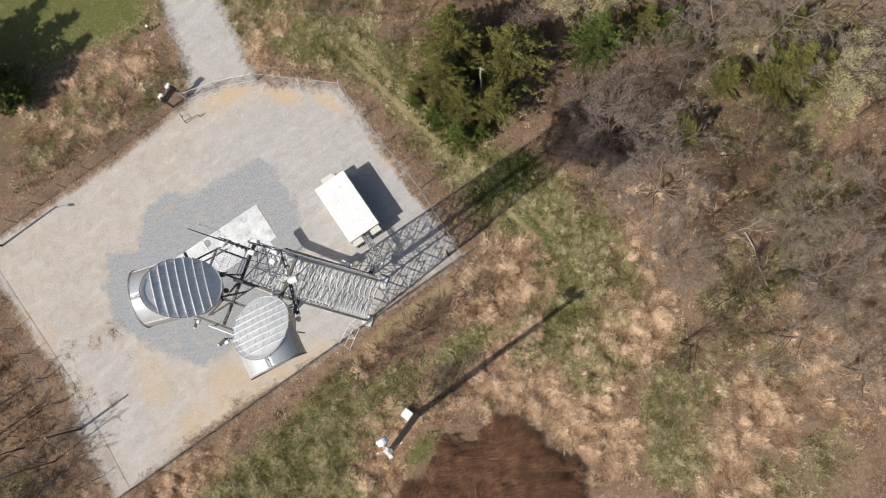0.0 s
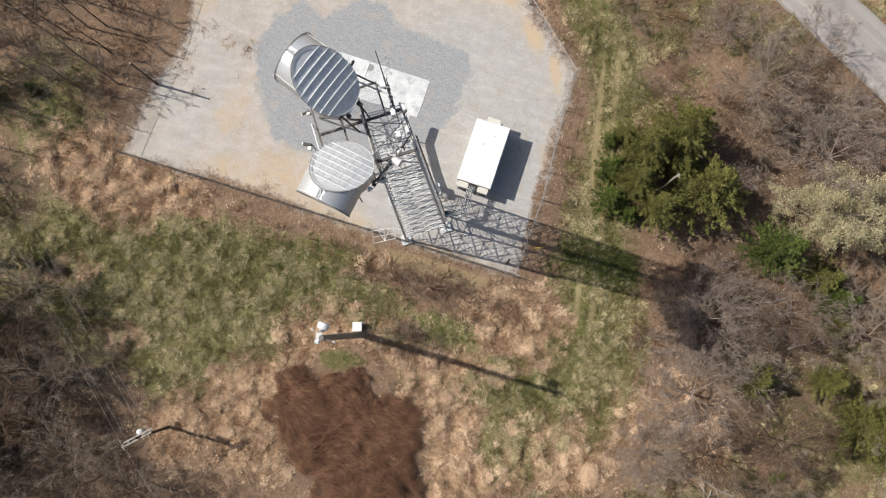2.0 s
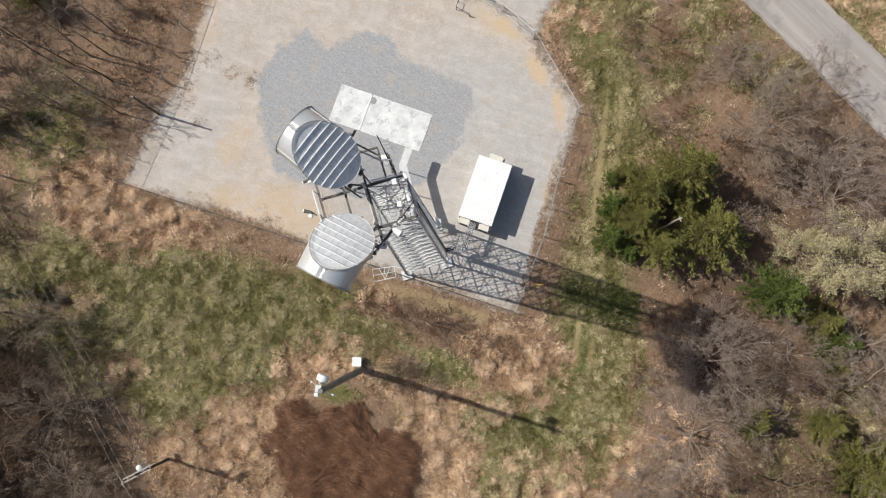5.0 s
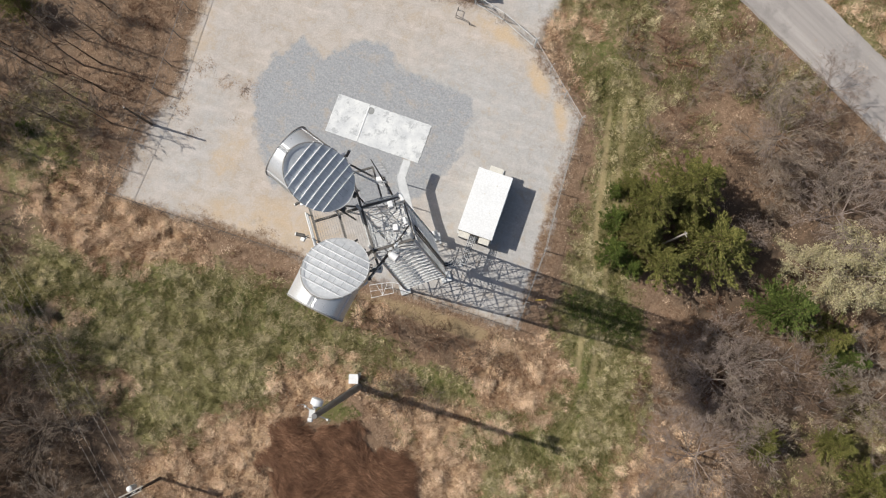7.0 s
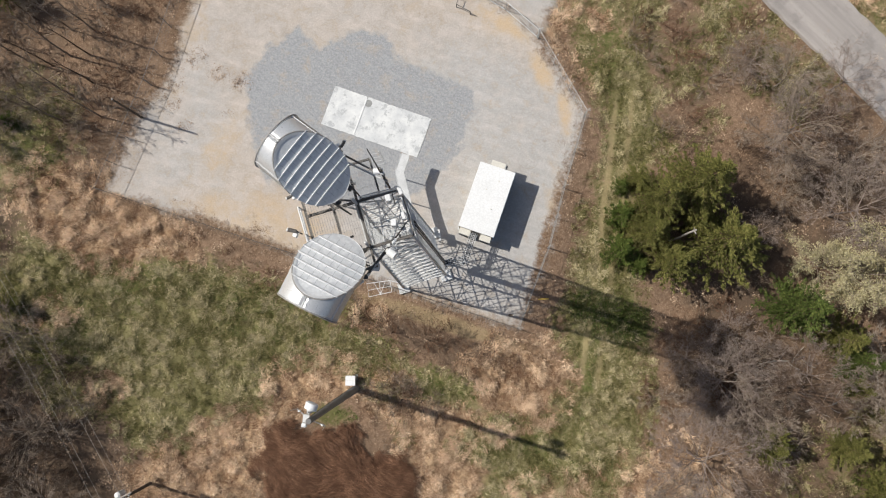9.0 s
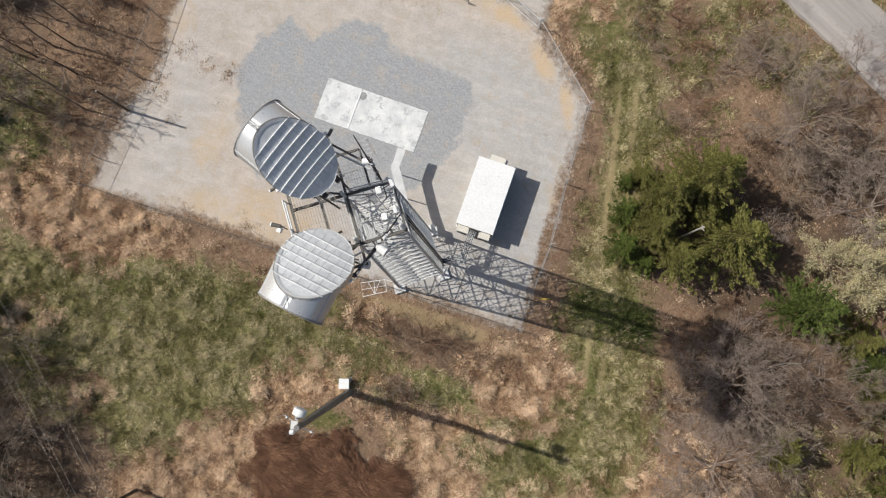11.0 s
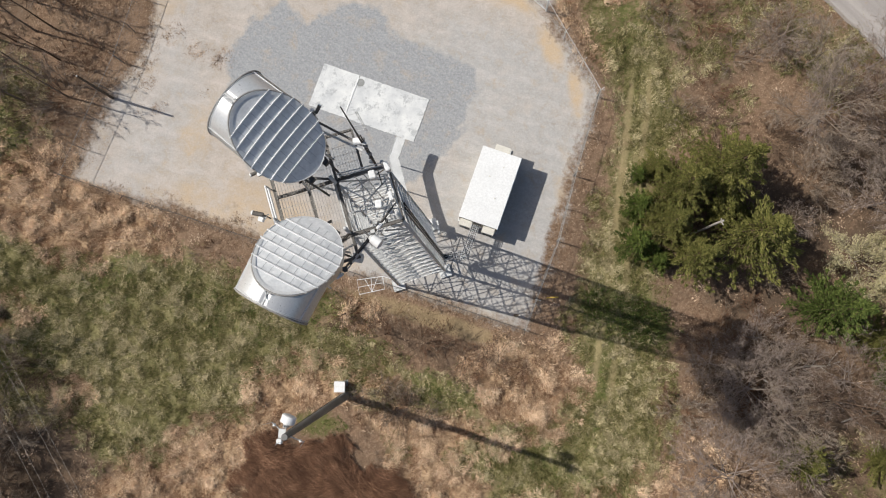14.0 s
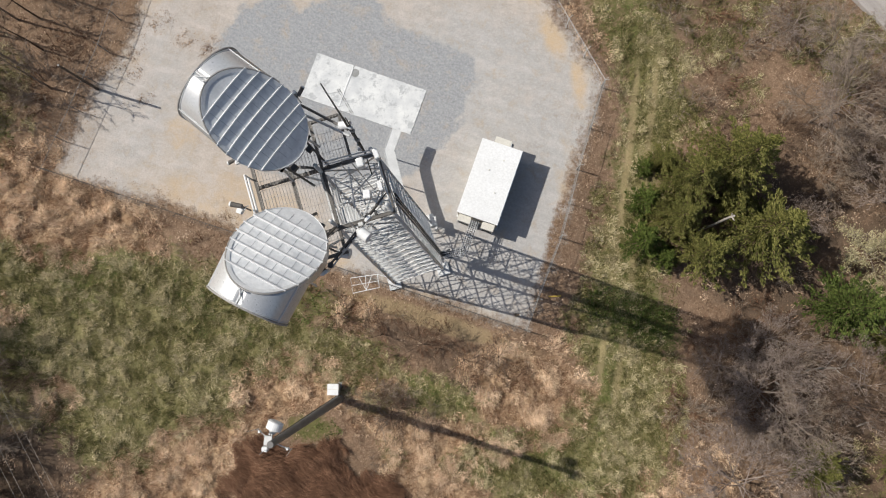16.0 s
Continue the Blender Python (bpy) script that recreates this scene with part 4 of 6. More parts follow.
def make_cluster(x, y, z, turn, label, size=0.65):
    """A pipe with a small side antenna and its bracketry."""
    ob = thing("side_antenna", pose(x, y, z, 0, 0, turn) @ Matrix.Diagonal((size, size, size, 1)), label, "antenna", "side antennas on the platform edge")
    part("pipe", Mesh().tube((0, 0, -1.3), (0, 0, 0.9), 0.045, 0.045, 8), M_DARK, ob)
    part("can", Mesh().tube((0.15, 0, 0.1), (0.85, 0.1, 0.12), 0.15, 0.16, 12), M_RUSTY, ob)
    part("cap", Mesh().tube((0.85, 0.1, 0.12), (0.95, 0.11, 0.12), 0.165, 0.15, 12), M_WHITE, ob, "white end cap")
    part("case", Mesh().box((0.12, 0.32, 0.25), (0.36, 0.3, 0.4), bevel=0.03), M_WHITE, ob)
    part("bracket", Mesh().box((0.08, 0.1, 0.0), (0.3, 0.24, 0.1)), M_STEEL, ob)
    part("stub", Mesh().tube((-0.1, -0.2, -0.2), (0.3, 0.35, 0.4), 0.03, 0.03, 6), M_STEEL, ob)
    return ob


make_cluster(-3.28, 3.92, 32.3, 165, "small dark canister antenna with white cap beside the handrail")
make_cluster(-3.55, 5.75, 32.9, 205, "small antenna and bracket under the horn's edge", 0.5)
make_cluster(-1.35, 8.15, 33.6, 60, "small bracketed antenna beside the horn", 0.5)


# ---- cable bridges on posts ----
def make_bridge(name, points, width, z, solid, label, post_at):
    ob = thing(name, pose(0, 0, 0), label, "cable bridge", "cable bridges at the tower foot")
    pts = [Vector((x, y, z)) for x, y in points]
    for a, b in zip(pts, pts[1:]):
        d = (b - a).normalized()
        n = Vector((-d.y, d.x, 0))
        if solid:
            part("cover_plate", Mesh().beam(a - d * 0.1, b + d * 0.1, width, 0.04 + 0.006 * pts.index(a)), M_STEEL, ob)
            for s in (-1, 1):
                part("side_rail", Mesh().beam(a + n * s * (width / 2 + 0.03), b + n * s * (width / 2 + 0.03), 0.04, 0.12), M_STEEL, ob)
        else:
            bars = Mesh()
            for k in range(5):
                o = n * width * (k / 4 - 0.5)
                bars.beam(a + o, b + o, 0.03, 0.04)
            for k in range(int((b - a).length / 0.16)):
                p = a + d * 0.16 * k
                bars.beam(p - n * width / 2, p + n * width / 2, 0.025, 0.03)
            part("grating", bars, M_STEEL, ob, "bar grating")
            for k in range(6):
                o = n * width * (k / 5 - 0.5) * 0.8 + Vector((0, 0, -0.12))
                part("cable", Mesh().tube(a + o, b + o, 0.025, 0.025, 6), M_BLACK, ob)
    for x, y in post_at:
        post = part("post", Mesh().tube((x, y, -0.1), (x, y, z - 0.03), 0.05, 0.05, 8), M_STEEL, ob)
        part("footing", Mesh().tube((x, y, -0.1), (x, y, 0.06), 0.2, 0.2, 14), M_CONCRETE, post)
        part("arm", Mesh().beam((x - 0.45, y + 0.1, z - 0.06), (x + 0.45, y - 0.1, z - 0.06), 0.05, 0.06), M_STEEL, post)
    return ob


make_bridge("cable_bridge", [(0.35, 8.1), (-0.45, 9.9), (-1.45, 12.75), (-1.05, 14.35)], 0.72, 3.0, True,
            "white plated cable bridge on thin posts above the gravel", [(-0.75, 10.6), (-1.35, 12.7)])
make_bridge("cable_bridge", [(3.3, 4.85), (5.1, 5.35), (5.75, 7.9)], 0.62, 2.5, False,
            "grated cable bridge from the tower foot to the shelter", [(4.9, 5.3)])

# ---- equipment shelter ----
SHELTER = pose(6.65, 11.02, 0, 0, 0, -14.0)
shelter = thing("equipment_shelter", SHELTER, "white flat-roofed prefabricated equipment shelter on the gravel", "shelter")
W, L, H = 3.36, 6.2, 2.78
part("foundation", Mesh().box((0, 0, 0.06), (W + 0.1, L + 0.1, 0.26), bevel=0.02), M_CONCRETE, shelter)
for sx in (-1, 1):
    part("wall", Mesh().box((sx * (W / 2 - 0.11), 0, 1.42), (0.12, L - 0.1, 2.48)), M_BEIGE, shelter)
for sy in (-1, 1):
    part("wall", Mesh().box((0, sy * (L / 2 - 0.11), 1.42), (W - 0.34, 0.12, 2.48)), M_BEIGE, shelter)
roof = part("roof", Mesh().box((0, 0, H - 0.06), (W, L, 0.16), bevel=0.025), M_WHITE, shelter)
part("roof_seam", Mesh().box((0, 0, H + 0.022), (W - 0.06, 0.05, 0.012)), M_WHITE, roof)
for x, y in ((-0.35, 0.85), (0.62, -0.75), (0.5, 1.9)):
    part("roof_vent", Mesh().tube((x, y, H), (x, y, H + 0.09), 0.06, 0.05, 10), M_CREAM, roof)
for sx in (-0.98, 0.98):
    unit = part("cooling_unit", Mesh().box((sx, -L / 2 - 0.26, 1.3), (0.98, 0.52, 1.75), bevel=0.03), M_CREAM, shelter, "cream wall cooling unit")
    part("cap", Mesh().box((sx, -L / 2 - 0.26, 2.2), (1.02, 0.56, 0.05)), M_CREAM, unit)
    for k in range(7):
        part("louvre", Mesh().box((sx, -L / 2 - 0.53, 0.7 + 0.14 * k), (0.8, 0.03, 0.05)), M_DARK, unit)
part("cable_port", Mesh().box((0.0, -L / 2 - 0.03, 2.3), (0.6, 0.06, 0.5)), M_DARK, shelter)
door = part("door", Mesh().box((-0.05, L / 2 - 0.035, 1.2), (0.95, 0.05, 2.05), bevel=0.01), M_CREAM, shelter)
part("handle", Mesh().box((0.3, L / 2 + 0.01, 1.15), (0.04, 0.06, 0.14)), M_STEEL, door)
canopy = part("canopy", Mesh().box((-0.05, L / 2 + 0.26, 2.4), (1.3, 0.6, 0.07), bevel=0.015), M_CREAM, shelter, "small cream door canopy")
for sx in (-0.6, 0.5):
    part("strut", Mesh().tube((sx, L / 2 - 0.05, 2.0), (sx, L / 2 + 0.5, 2.37), 0.02, 0.02, 6), M_STEEL, canopy)
part("stoop", Mesh().box((-0.05, L / 2 + 0.5, 0.07), (1.4, 0.9, 0.22), bevel=0.02), M_CONCRETE, shelter, "concrete door stoop")
bumper = thing("meter_stand", pose(2.65, 7.55, 0, 0, 0, 14), "short steel frame with a meter box beside the tower leg", "meter stand")
part("post", Mesh().tube((-0.12, -0.5, -0.1), (-0.12, -0.5, 1.6), 0.04, 0.04, 8), M_STEEL, bumper)
part("post", Mesh().tube((-0.12, 0.5, -0.1), (-0.12, 0.5, 1.6), 0.04, 0.04, 8), M_STEEL, bumper)
part("panel", Mesh().box((0.0, 0, 1.2), (0.16, 1.1, 0.8), bevel=0.02), M_STEEL, bumper)

# ---- monopole with its cabinet ----
mono = thing("monopole", pose(-3.72, -7.1, 0), "thick grey steel monopole with antennas at its head", "pole")
rows = []
for k in range(13):
    z = 22.0 * k / 12
    r = 0.33 - 0.14 * k / 12
    rows.append([(r * math.cos(2 * math.pi * i / 16), r * math.sin(2 * math.pi * i / 16), z) for i in range(17)])
shaft = part("shaft", Mesh().grid(rows), M_POLE, mono, smooth=True)
part("base_flange", Mesh().tube((0, 0, -0.05), (0, 0, 0.14), 0.62, 0.62, 20), M_CONCRETE, mono)
part("cap", Mesh().tube((0, 0, 22.0), (0, 0, 22.08), 0.2, 0.17, 16), M_POLE, mono)
for a in (0.6, 0.75):
    part("cable", Mesh().tube((0.38 * math.cos(a + 2), 0.38 * math.sin(a + 2), 0.3), (0.23 * math.cos(a + 2), 0.23 * math.sin(a + 2), 20.5), 0.022, 0.022, 6), M_BLACK, mono)
dish = part("drum_antenna", Mesh().tube((-0.15, 0.62, 21.1), (-0.05, 1.02, 21.1), 0.42, 0.42, 24), M_WHITE, mono, "white shrouded dish antenna")
part("radome", Mesh().tube((-0.05, 1.02, 21.1), (-0.035, 1.07, 21.1), 0.42, 0.30, 24), M_WHITE, dish)
part("hub", Mesh().tube((-0.19, 0.42, 21.1), (-0.15, 0.62, 21.1), 0.16, 0.26, 14), M_STEEL, dish)
part("mount", Mesh().tube((-0.2, 0.0, 21.1), (-0.2, 0.55, 21.1), 0.05, 0.05, 8).tube((-0.2, 0.48, 20.5), (-0.2, 0.48, 21.7), 0.05, 0.05, 8), M_STEEL, mono)
for k, (x, y) in enumerate(((-0.9, 0.62), (0.95, -0.25), (-0.25, -0.3))):
    arm = part("side_arm", Mesh().tube((0, 0, 21.4), (x, y, 21.5), 0.03, 0.03, 6), M_STEEL, mono)
    part("insulator", Mesh().tube((x * 0.85, y * 0.85, 21.42), (x * 0.85, y * 0.85, 21.7), 0.07, 0.06, 10), M_WHITE, arm, "white insulator")
    part("rod", Mesh().tube((x, y, 21.2), (x * 1.15, y * 1.15, 23.), 0.018, 0.01, 6), M_STEEL, arm)
part("head_box", Mesh().box((-0.3, -0.28, 21.8), (0.3, 0.26, 0.4), bevel=0.03), M_WHITE, mono)
part("bracket", Mesh().box((-0.28, 0.1, 21.5), (0.4, 0.5, 0.12)), M_STEEL, mono)

cabinet = thing("ground_cabinet", pose(-4.25, -6.35, 0, 0, 0, 4), "cream metal equipment cabinet beside the monopole", "cabinet")
part("case", Mesh().box((0, 0, 0.66), (0.82, 0.80, 1.08), bevel=0.03), M_CREAM, cabinet)
lid = part("roof", Mesh().box((0, 0, 1.22), (0.9, 0.88, 0.06), bevel=0.015), M_WHITE, cabinet)
part("seam", Mesh().box((0.02, 0.0, 1.255), (0.9, 0.03, 0.012)), M_CREAM, lid)
part("plinth", Mesh().box((0, 0, 0.05), (1.05, 1.05, 0.2), bevel=0.02), M_CONCRETE, cabinet)
cab_door = part("door", Mesh().box((0, -0.41, 0.66), (0.7, 0.03, 0.92), bevel=0.008), M_CREAM, cabinet)
part("handle", Mesh().box((0.25, -0.44, 0.7), (0.03, 0.04, 0.14)), M_STEEL, cab_door)


# ---- yard lights, utility pole and wires ----
def make_light_pole(x, y, h, turn, label, lamp=True):
    ob = thing("light_pole", pose(x, y, 0, 0, 0, turn), label, "light pole", "yard light poles")
    part("pole", Mesh().tube((0, 0, -0.2), (0, 0, h), 0.12, 0.085, 10), M_WOOD, ob)
    part("ground_wire", Mesh().tube((0.12, 0.03, 0.0), (0.09, 0.02, h - 0.6), 0.01, 0.01, 5), M_BLACK, ob)
    part("top_cap", Mesh().tube((0, 0, h), (0, 0, h + 0.04), 0.09, 0.07, 10), M_DULL, ob)
    if not lamp:
        return ob
    part("arm", Mesh().path([(0, 0, h - 0.5), (0.5, 0, h + 0.05), (1.1, 0, h + 0.15)], 0.035, 8), M_STEEL, ob)
    head = part("lamp_head", Mesh().box((1.4, 0, h + 0.13), (0.62, 0.26, 0.15), bevel=0.05), M_WHITE, ob, "white lamp head")
    part("lens", Mesh().tube((1.45, 0, h + 0.06), (1.45, 0, h - 0.06), 0.1, 0.06, 12), M_CREAM, head)
    return ob


make_light_pole(-19.4, 35.3, 7.4, -45, "wooden yard light pole with white lamp head by the fence")
make_light_pole(-26.9, 16.5, 6.2, 160, "dark wooden pole beside the fence", False)
meter_rack = thing("meter_rack", pose(3.2, 32.05, 0, 0, 0, 8), "dark timber service rack with two white boxes by the gate", "meter rack")
for x in (-0.75, 0.75):
    part("post", Mesh().tube((x, 0, -0.2), (x, 0, 3.1), 0.11, 0.10, 8), M_WOOD, meter_rack)
part("backboard", Mesh().box((0, -0.02, 2.2), (1.9, 0.06, 1.1), bevel=0.01), M_WOOD, meter_rack)
part("conduit", Mesh().tube((0.2, 0.1, 0.0), (0.2, 0.1, 2.9), 0.04, 0.04, 8), M_STEEL, meter_rack)
for x in (-0.6, 0.62):
    cabinet = part("service_box", Mesh().box((x, 0.2, 2.65), (0.55, 0.34, 0.75), bevel=0.03), M_WHITE, meter_rack, "white service box")
    part("cover", Mesh().box((x, 0.385, 2.65), (0.48, 0.03, 0.66), bevel=0.01), M_WHITE, cabinet)
post = thing("marker_post", pose(6.8, 39.3, 0), "short white-topped post in the weeds by the drive", "marker post")
part("post", Mesh().tube((0, 0, -0.1), (0, 0, 1.1), 0.06, 0.06, 8), M_WOOD, post)
part("cap", Mesh().box((0, 0, 1.15), (0.26, 0.26, 0.12), bevel=0.02), M_WHITE, post)
make_light_pole(9.7, 0.85, 5.6, -20, "dark wooden pole in the fence corner", False)

up = thing("utility_pole", pose(-21.6, -17.3, 0), "weathered wooden utility pole with crossarm and transformer", "utility pole")
part("pole", Mesh().tube((0, 0, -0.3), (0, 0, 8.2), 0.15, 0.11, 10), M_WOOD, up)
xarm = part("crossarm", Mesh().beam((-1.25, -0.95, 7.7), (1.15, 0.55, 7.7), 0.11, 0.14), M_BLEACHED, up)
part("crossarm", Mesh().beam((-1.15, -0.55, 7.7), (1.25, 0.95, 7.7), 0.11, 0.14), M_BLEACHED, up)
part("end_brace", Mesh().beam((-1.45, -0.35, 7.8), (-0.95, -1.15, 7.8), 0.05, 0.06), M_BLEACHED, up)
for t in (-0.95, -0.55, 0.55, 0.95):
    part("insulator", Mesh().tube((1.2 * t, 0.75 * t, 7.75), (1.2 * t, 0.75 * t, 7.98), 0.055, 0.035, 10), M_WHITE, xarm, "white insulator")
can = part("transformer", Mesh().tube((-0.22, 0.36, 5.9), (-0.22, 0.36, 6.9), 0.25, 0.25, 16), M_STEEL, up)
part("lid", Mesh().tube((-0.22, 0.36, 6.9), (-0.22, 0.36, 7.0), 0.26, 0.12, 16), M_WHITE, can)
part("crossarm_brace", Mesh().beam((0.0, 0.0, 7.0), (0.8, 0.5, 7.65), 0.04, 0.03), M_STEEL, up)
for k, t in enumerate((-0.95, -0.55, 0.55, 0.95)):
    a = Vector((-21.6 + 1.2 * t, -17.3 + 0.75 * t, 7.98))
    b = a + Vector((-30, 38.5, 1.0))
    pts = [a + (b - a) * (j / 24) - Vector((0, 0, 1.4 * 4 * (j / 24) * (1 - j / 24))) for j in range(25)]
    solo("overhead_wire", Mesh().path(pts, 0.009, 5), M_BLEACHED, "thin overhead power wire between utility poles", "wire", "overhead wires")
copy_thing(up, pose(-51.6, 21.2, 0.9, 0, 0, 0))
for k, t in enumerate((-0.95, 0.95)):
    a = Vector((-21.6 + 1.2 * t, -17.3 + 0.75 * t, 7.98))
    b = a + Vector((26, -34, 1.0))
    pts = [a + (b - a) * (j / 16) - Vector((0, 0, 1.2 * 4 * (j / 16) * (1 - j / 16))) for j in range(17)]
    solo("overhead_wire", Mesh().path(pts, 0.009, 5), M_BLEACHED, "thin overhead power wire between utility poles", "wire", "overhead wires")
copy_thing(up, pose(4.4, -51.3, 1.0, 0, 0, 0))

marker = thing("marker_post", pose(12.2, 2.55, 0, 0, 78, 8), "faded yellow plastic marker post leaning at the fence", "marker post")
part("post", Mesh().tube((0, 0, 0), (0, 0, 0.95), 0.055, 0.055, 10), M_YELLOW, marker)
part("cap", Mesh().tube((0, 0, 0.95), (0, 0, 1.0), 0.06, 0.03, 10), M_YELLOW, marker)


# ---- chain-link fence ----
def make_fence(points, label, steel=None):
    steel = steel or M_STEEL
    ob = thing("chain_link_fence", pose(0, 0, 0), label, "fence", "fence runs round the yard")
    top = 2.1
    for a, b in zip(points, points[1:]):
        a, b = Vector((*a, 0)), Vector((*b, 0))
        d = b - a
        n = max(1, round(d.length / 3.0))
        out = Vector((d.y, -d.x, 0)).normalized()
        for i in range(n + 1):
            p = a + d * (i / n)
            if i == n and b != Vector((*points[-1], 0)):
                continue
            post = part("post", Mesh().tube(p + Vector((0, 0, -0.1)), p + Vector((0, 0, top)), 0.035 if i % n else 0.05, None, 8), steel, ob)
            part("barb_arm", Mesh().beam(p + Vector((0, 0, top)), p + out * 0.3 + Vector((0, 0, top + 0.3)), 0.03, 0.02), steel, post)
        part("top_rail", Mesh().tube(a + Vector((0, 0, top)), b + Vector((0, 0, top)), 0.024, None, 6), steel, ob)
        for k in (0.1, 0.2, 0.3):
            part("barbed_wire", Mesh().tube(a + out * k + Vector((0, 0, top + k)), b + out * k + Vector((0, 0, top + k)), 0.006, None, 4), M_RUSTY, ob)
        fabric = Mesh()
        step, u = 0.22, d.normalized()
        for k in range(int(d.length / step)):
            for s in (-1, 1):
                s0 = k * step
                s1 = min(max(s0 + s * (top - 0.05), 0), d.length)
                rise = abs(s1 - s0)
                fabric.tube(a + u * s0 + Vector((0, 0, 0.04)), a + u * s1 + Vector((0, 0, 0.04 + rise)), 0.004, None, 3, False)
        part("wire_mesh", fabric, steel, ob, "diamond wire mesh")
    return ob


make_fence([YARD[0], YARD[1]], "rusty brown chain-link fence along the straw bank", M_RUSTY)
make_fence([YARD[1], YARD[2], YARD[3], YARD[4]], "grey chain-link fence along the shelter side", M_DULL)
make_fence([YARD[4], YARD[5]], "pale chain-link fence run beside the gate")
make_fence([(3.9, 31.35), YARD[9], YARD[11], YARD[0]], "dull grey chain-link fence along the wooded side", M_POLE)

gate = thing("swing_gate", pose(0, 0, 0), "closed double swing gate of pipe and wire mesh", "gate")
for a, b in (((10.15, 27.35), (7.0, 29.75)), ((6.9, 29.8), (4.0, 31.3))):
    a, b = Vector((*a, 0)), Vector((*b, 0))
    u = (b - a).normalized()
    leaf = part("leaf_frame", Mesh().path([a + Vector((0, 0, 0.15)), b + Vector((0, 0, 0.15)), b + Vector((0, 0, 2.0)), a + Vector((0, 0, 2.0)), a + Vector((0, 0, 0.15))], 0.035, 8), M_STEEL, gate)
    part("diagonal", Mesh().tube(a + Vector((0, 0, 0.15)), b + Vector((0, 0, 2.0)), 0.02, None, 6), M_STEEL, leaf)
    mesh = Mesh()
    for k in range(int((b - a).length / 0.22)):
        for s in (-1, 1):
            s0 = 0.22 * k
            s1 = min(max(s0 + s * 1.8, 0), (b - a).length)
            mesh.tube(a + u * s0 + Vector((0, 0, 0.17)), a + u * s1 + Vector((0, 0, 0.17 + abs(s1 - s0))), 0.004, None, 3, False)
    part("wire_mesh", mesh, M_STEEL, leaf)
    part("gate_post", Mesh().tube((b if b.x < 5 else a) + Vector((0, 0, -0.1)), (b if b.x < 5 else a) + Vector((0, 0, 2.3)), 0.07, None, 10), M_STEEL, gate)
rack = thing("pipe_rail", pose(2.9, 29.9, 0, 0, 0, -20), "low dark pipe barrier inside the gate", "barrier")
part("rail", Mesh().path([(-0.7, 0.4, 0.0), (-0.7, 0.4, 0.7), (-0.6, -0.4, 0.7), (0.9, -0.5, 0.7), (0.9, -0.5, 0.0)], 0.04, 8), M_RUSTY, rack)
part("foot", Mesh().tube((-0.6, -0.4, 0.0), (-0.6, -0.4, 0.7), 0.04, None, 8), M_RUSTY, rack)


# ---- trees ----
def grow(mesh, rng, p, d, length, r, level, spread, lift, thin):
    """A limb with its smaller branches; level 0 are the finest twigs."""
    if not level:
        v = (d.normalized() + Vector((rng.uniform(-1, 1), rng.uniform(-1, 1), rng.uniform(-0.6, 1))) * 0.12) * length
        side = v.cross(Vector((rng.uniform(-1, 1), rng.uniform(-1, 1), rng.uniform(-1, 1)))).normalized()
        mesh.sliver(p, p + v, 0.015, side)
        return
    steps = level
    pts, q, v = [p], p, d.normalized()
    for i in range(steps):
        v = (v + Vector((rng.uniform(-1, 1), rng.uniform(-1, 1), rng.uniform(-1, 1))) * 0.10 + Vector((0, 0, lift))).normalized()
        q = q + v * (length / steps)
        pts.append(q)
    for i in range(steps):
        mesh.tube(pts[i], pts[i + 1], r * (1 - 0.75 * i / steps), r * (1 - 0.75 * (i + 1) / steps), 5 if level > 2 else 3, False)
    count = thin[level - 1]
    for k in range(count):
        t = 0.18 + 0.82 * (k + rng.random()) / count
        f = min(t * steps, steps - 1e-3)
        i = int(f)
        at = pts[i].lerp(pts[i + 1], f - i)
        along = (pts[i + 1] - pts[i]).normalized()
        side = along.cross(Vector((rng.uniform(-1, 1), rng.uniform(-1, 1), rng.uniform(-1, 1)))).normalized()
        grow(mesh, rng, at, along * (1 - spread) + side * spread, length * rng.uniform(0.36, 0.62) * (1.2 - 0.5 * t), max(r * 0.40, 0.012), level - 1, spread, lift, thin)


def bare_tree(seed, h, wood, label, limbs=10, spread=0.42, lift=0.04, reach=0.5, thin=(9, 8, 6), lean=0.0, stem=0.62, low=0.3, girth=0.011):
    rng = random.Random(seed)
    ob = thing("bare_tree", pose(0, 0, 0), label, "tree", "leafless trees in the wood")
    top = Vector((lean * h * rng.uniform(0.5, 1), rng.uniform(-0.04, 0.04) * h, stem * h))
    trunk = Mesh()
    pts = [Vector((0, 0, -0.3)), top * 0.35 + Vector((0.05, 0.04, 0)), top * 0.7 + Vector((-0.05, 0.03, 0)), top]
    r0 = girth * h + 0.03
    for i in range(3):
        trunk.tube(pts[i], pts[i + 1], r0 * (1 - 0.25 * i), r0 * (1 - 0.25 * (i + 1)), 7, False)
    part("trunk", trunk, wood, ob)
    crown = Mesh()
    for k in range(limbs):
        t = low + (1 - low) * k / (limbs - 1)
        a = 2.4 * k + rng.uniform(-0.5, 0.5)
        f = min(t * 3, 2.999)
        p = pts[int(f)].lerp(pts[int(f) + 1], f - int(f))
        up_tilt = rng.uniform(0.35, 1.0) + 0.7 * max(0, t - 0.75) * 4 * 0.5
        d = Vector((math.cos(a), math.sin(a), up_tilt))
        grow(crown, rng, p, d, reach * h * rng.uniform(0.75, 1.1), r0 * rng.uniform(0.28, 0.42), 3, spread, lift, thin)
    part("crown", crown, wood, ob)
    return ob


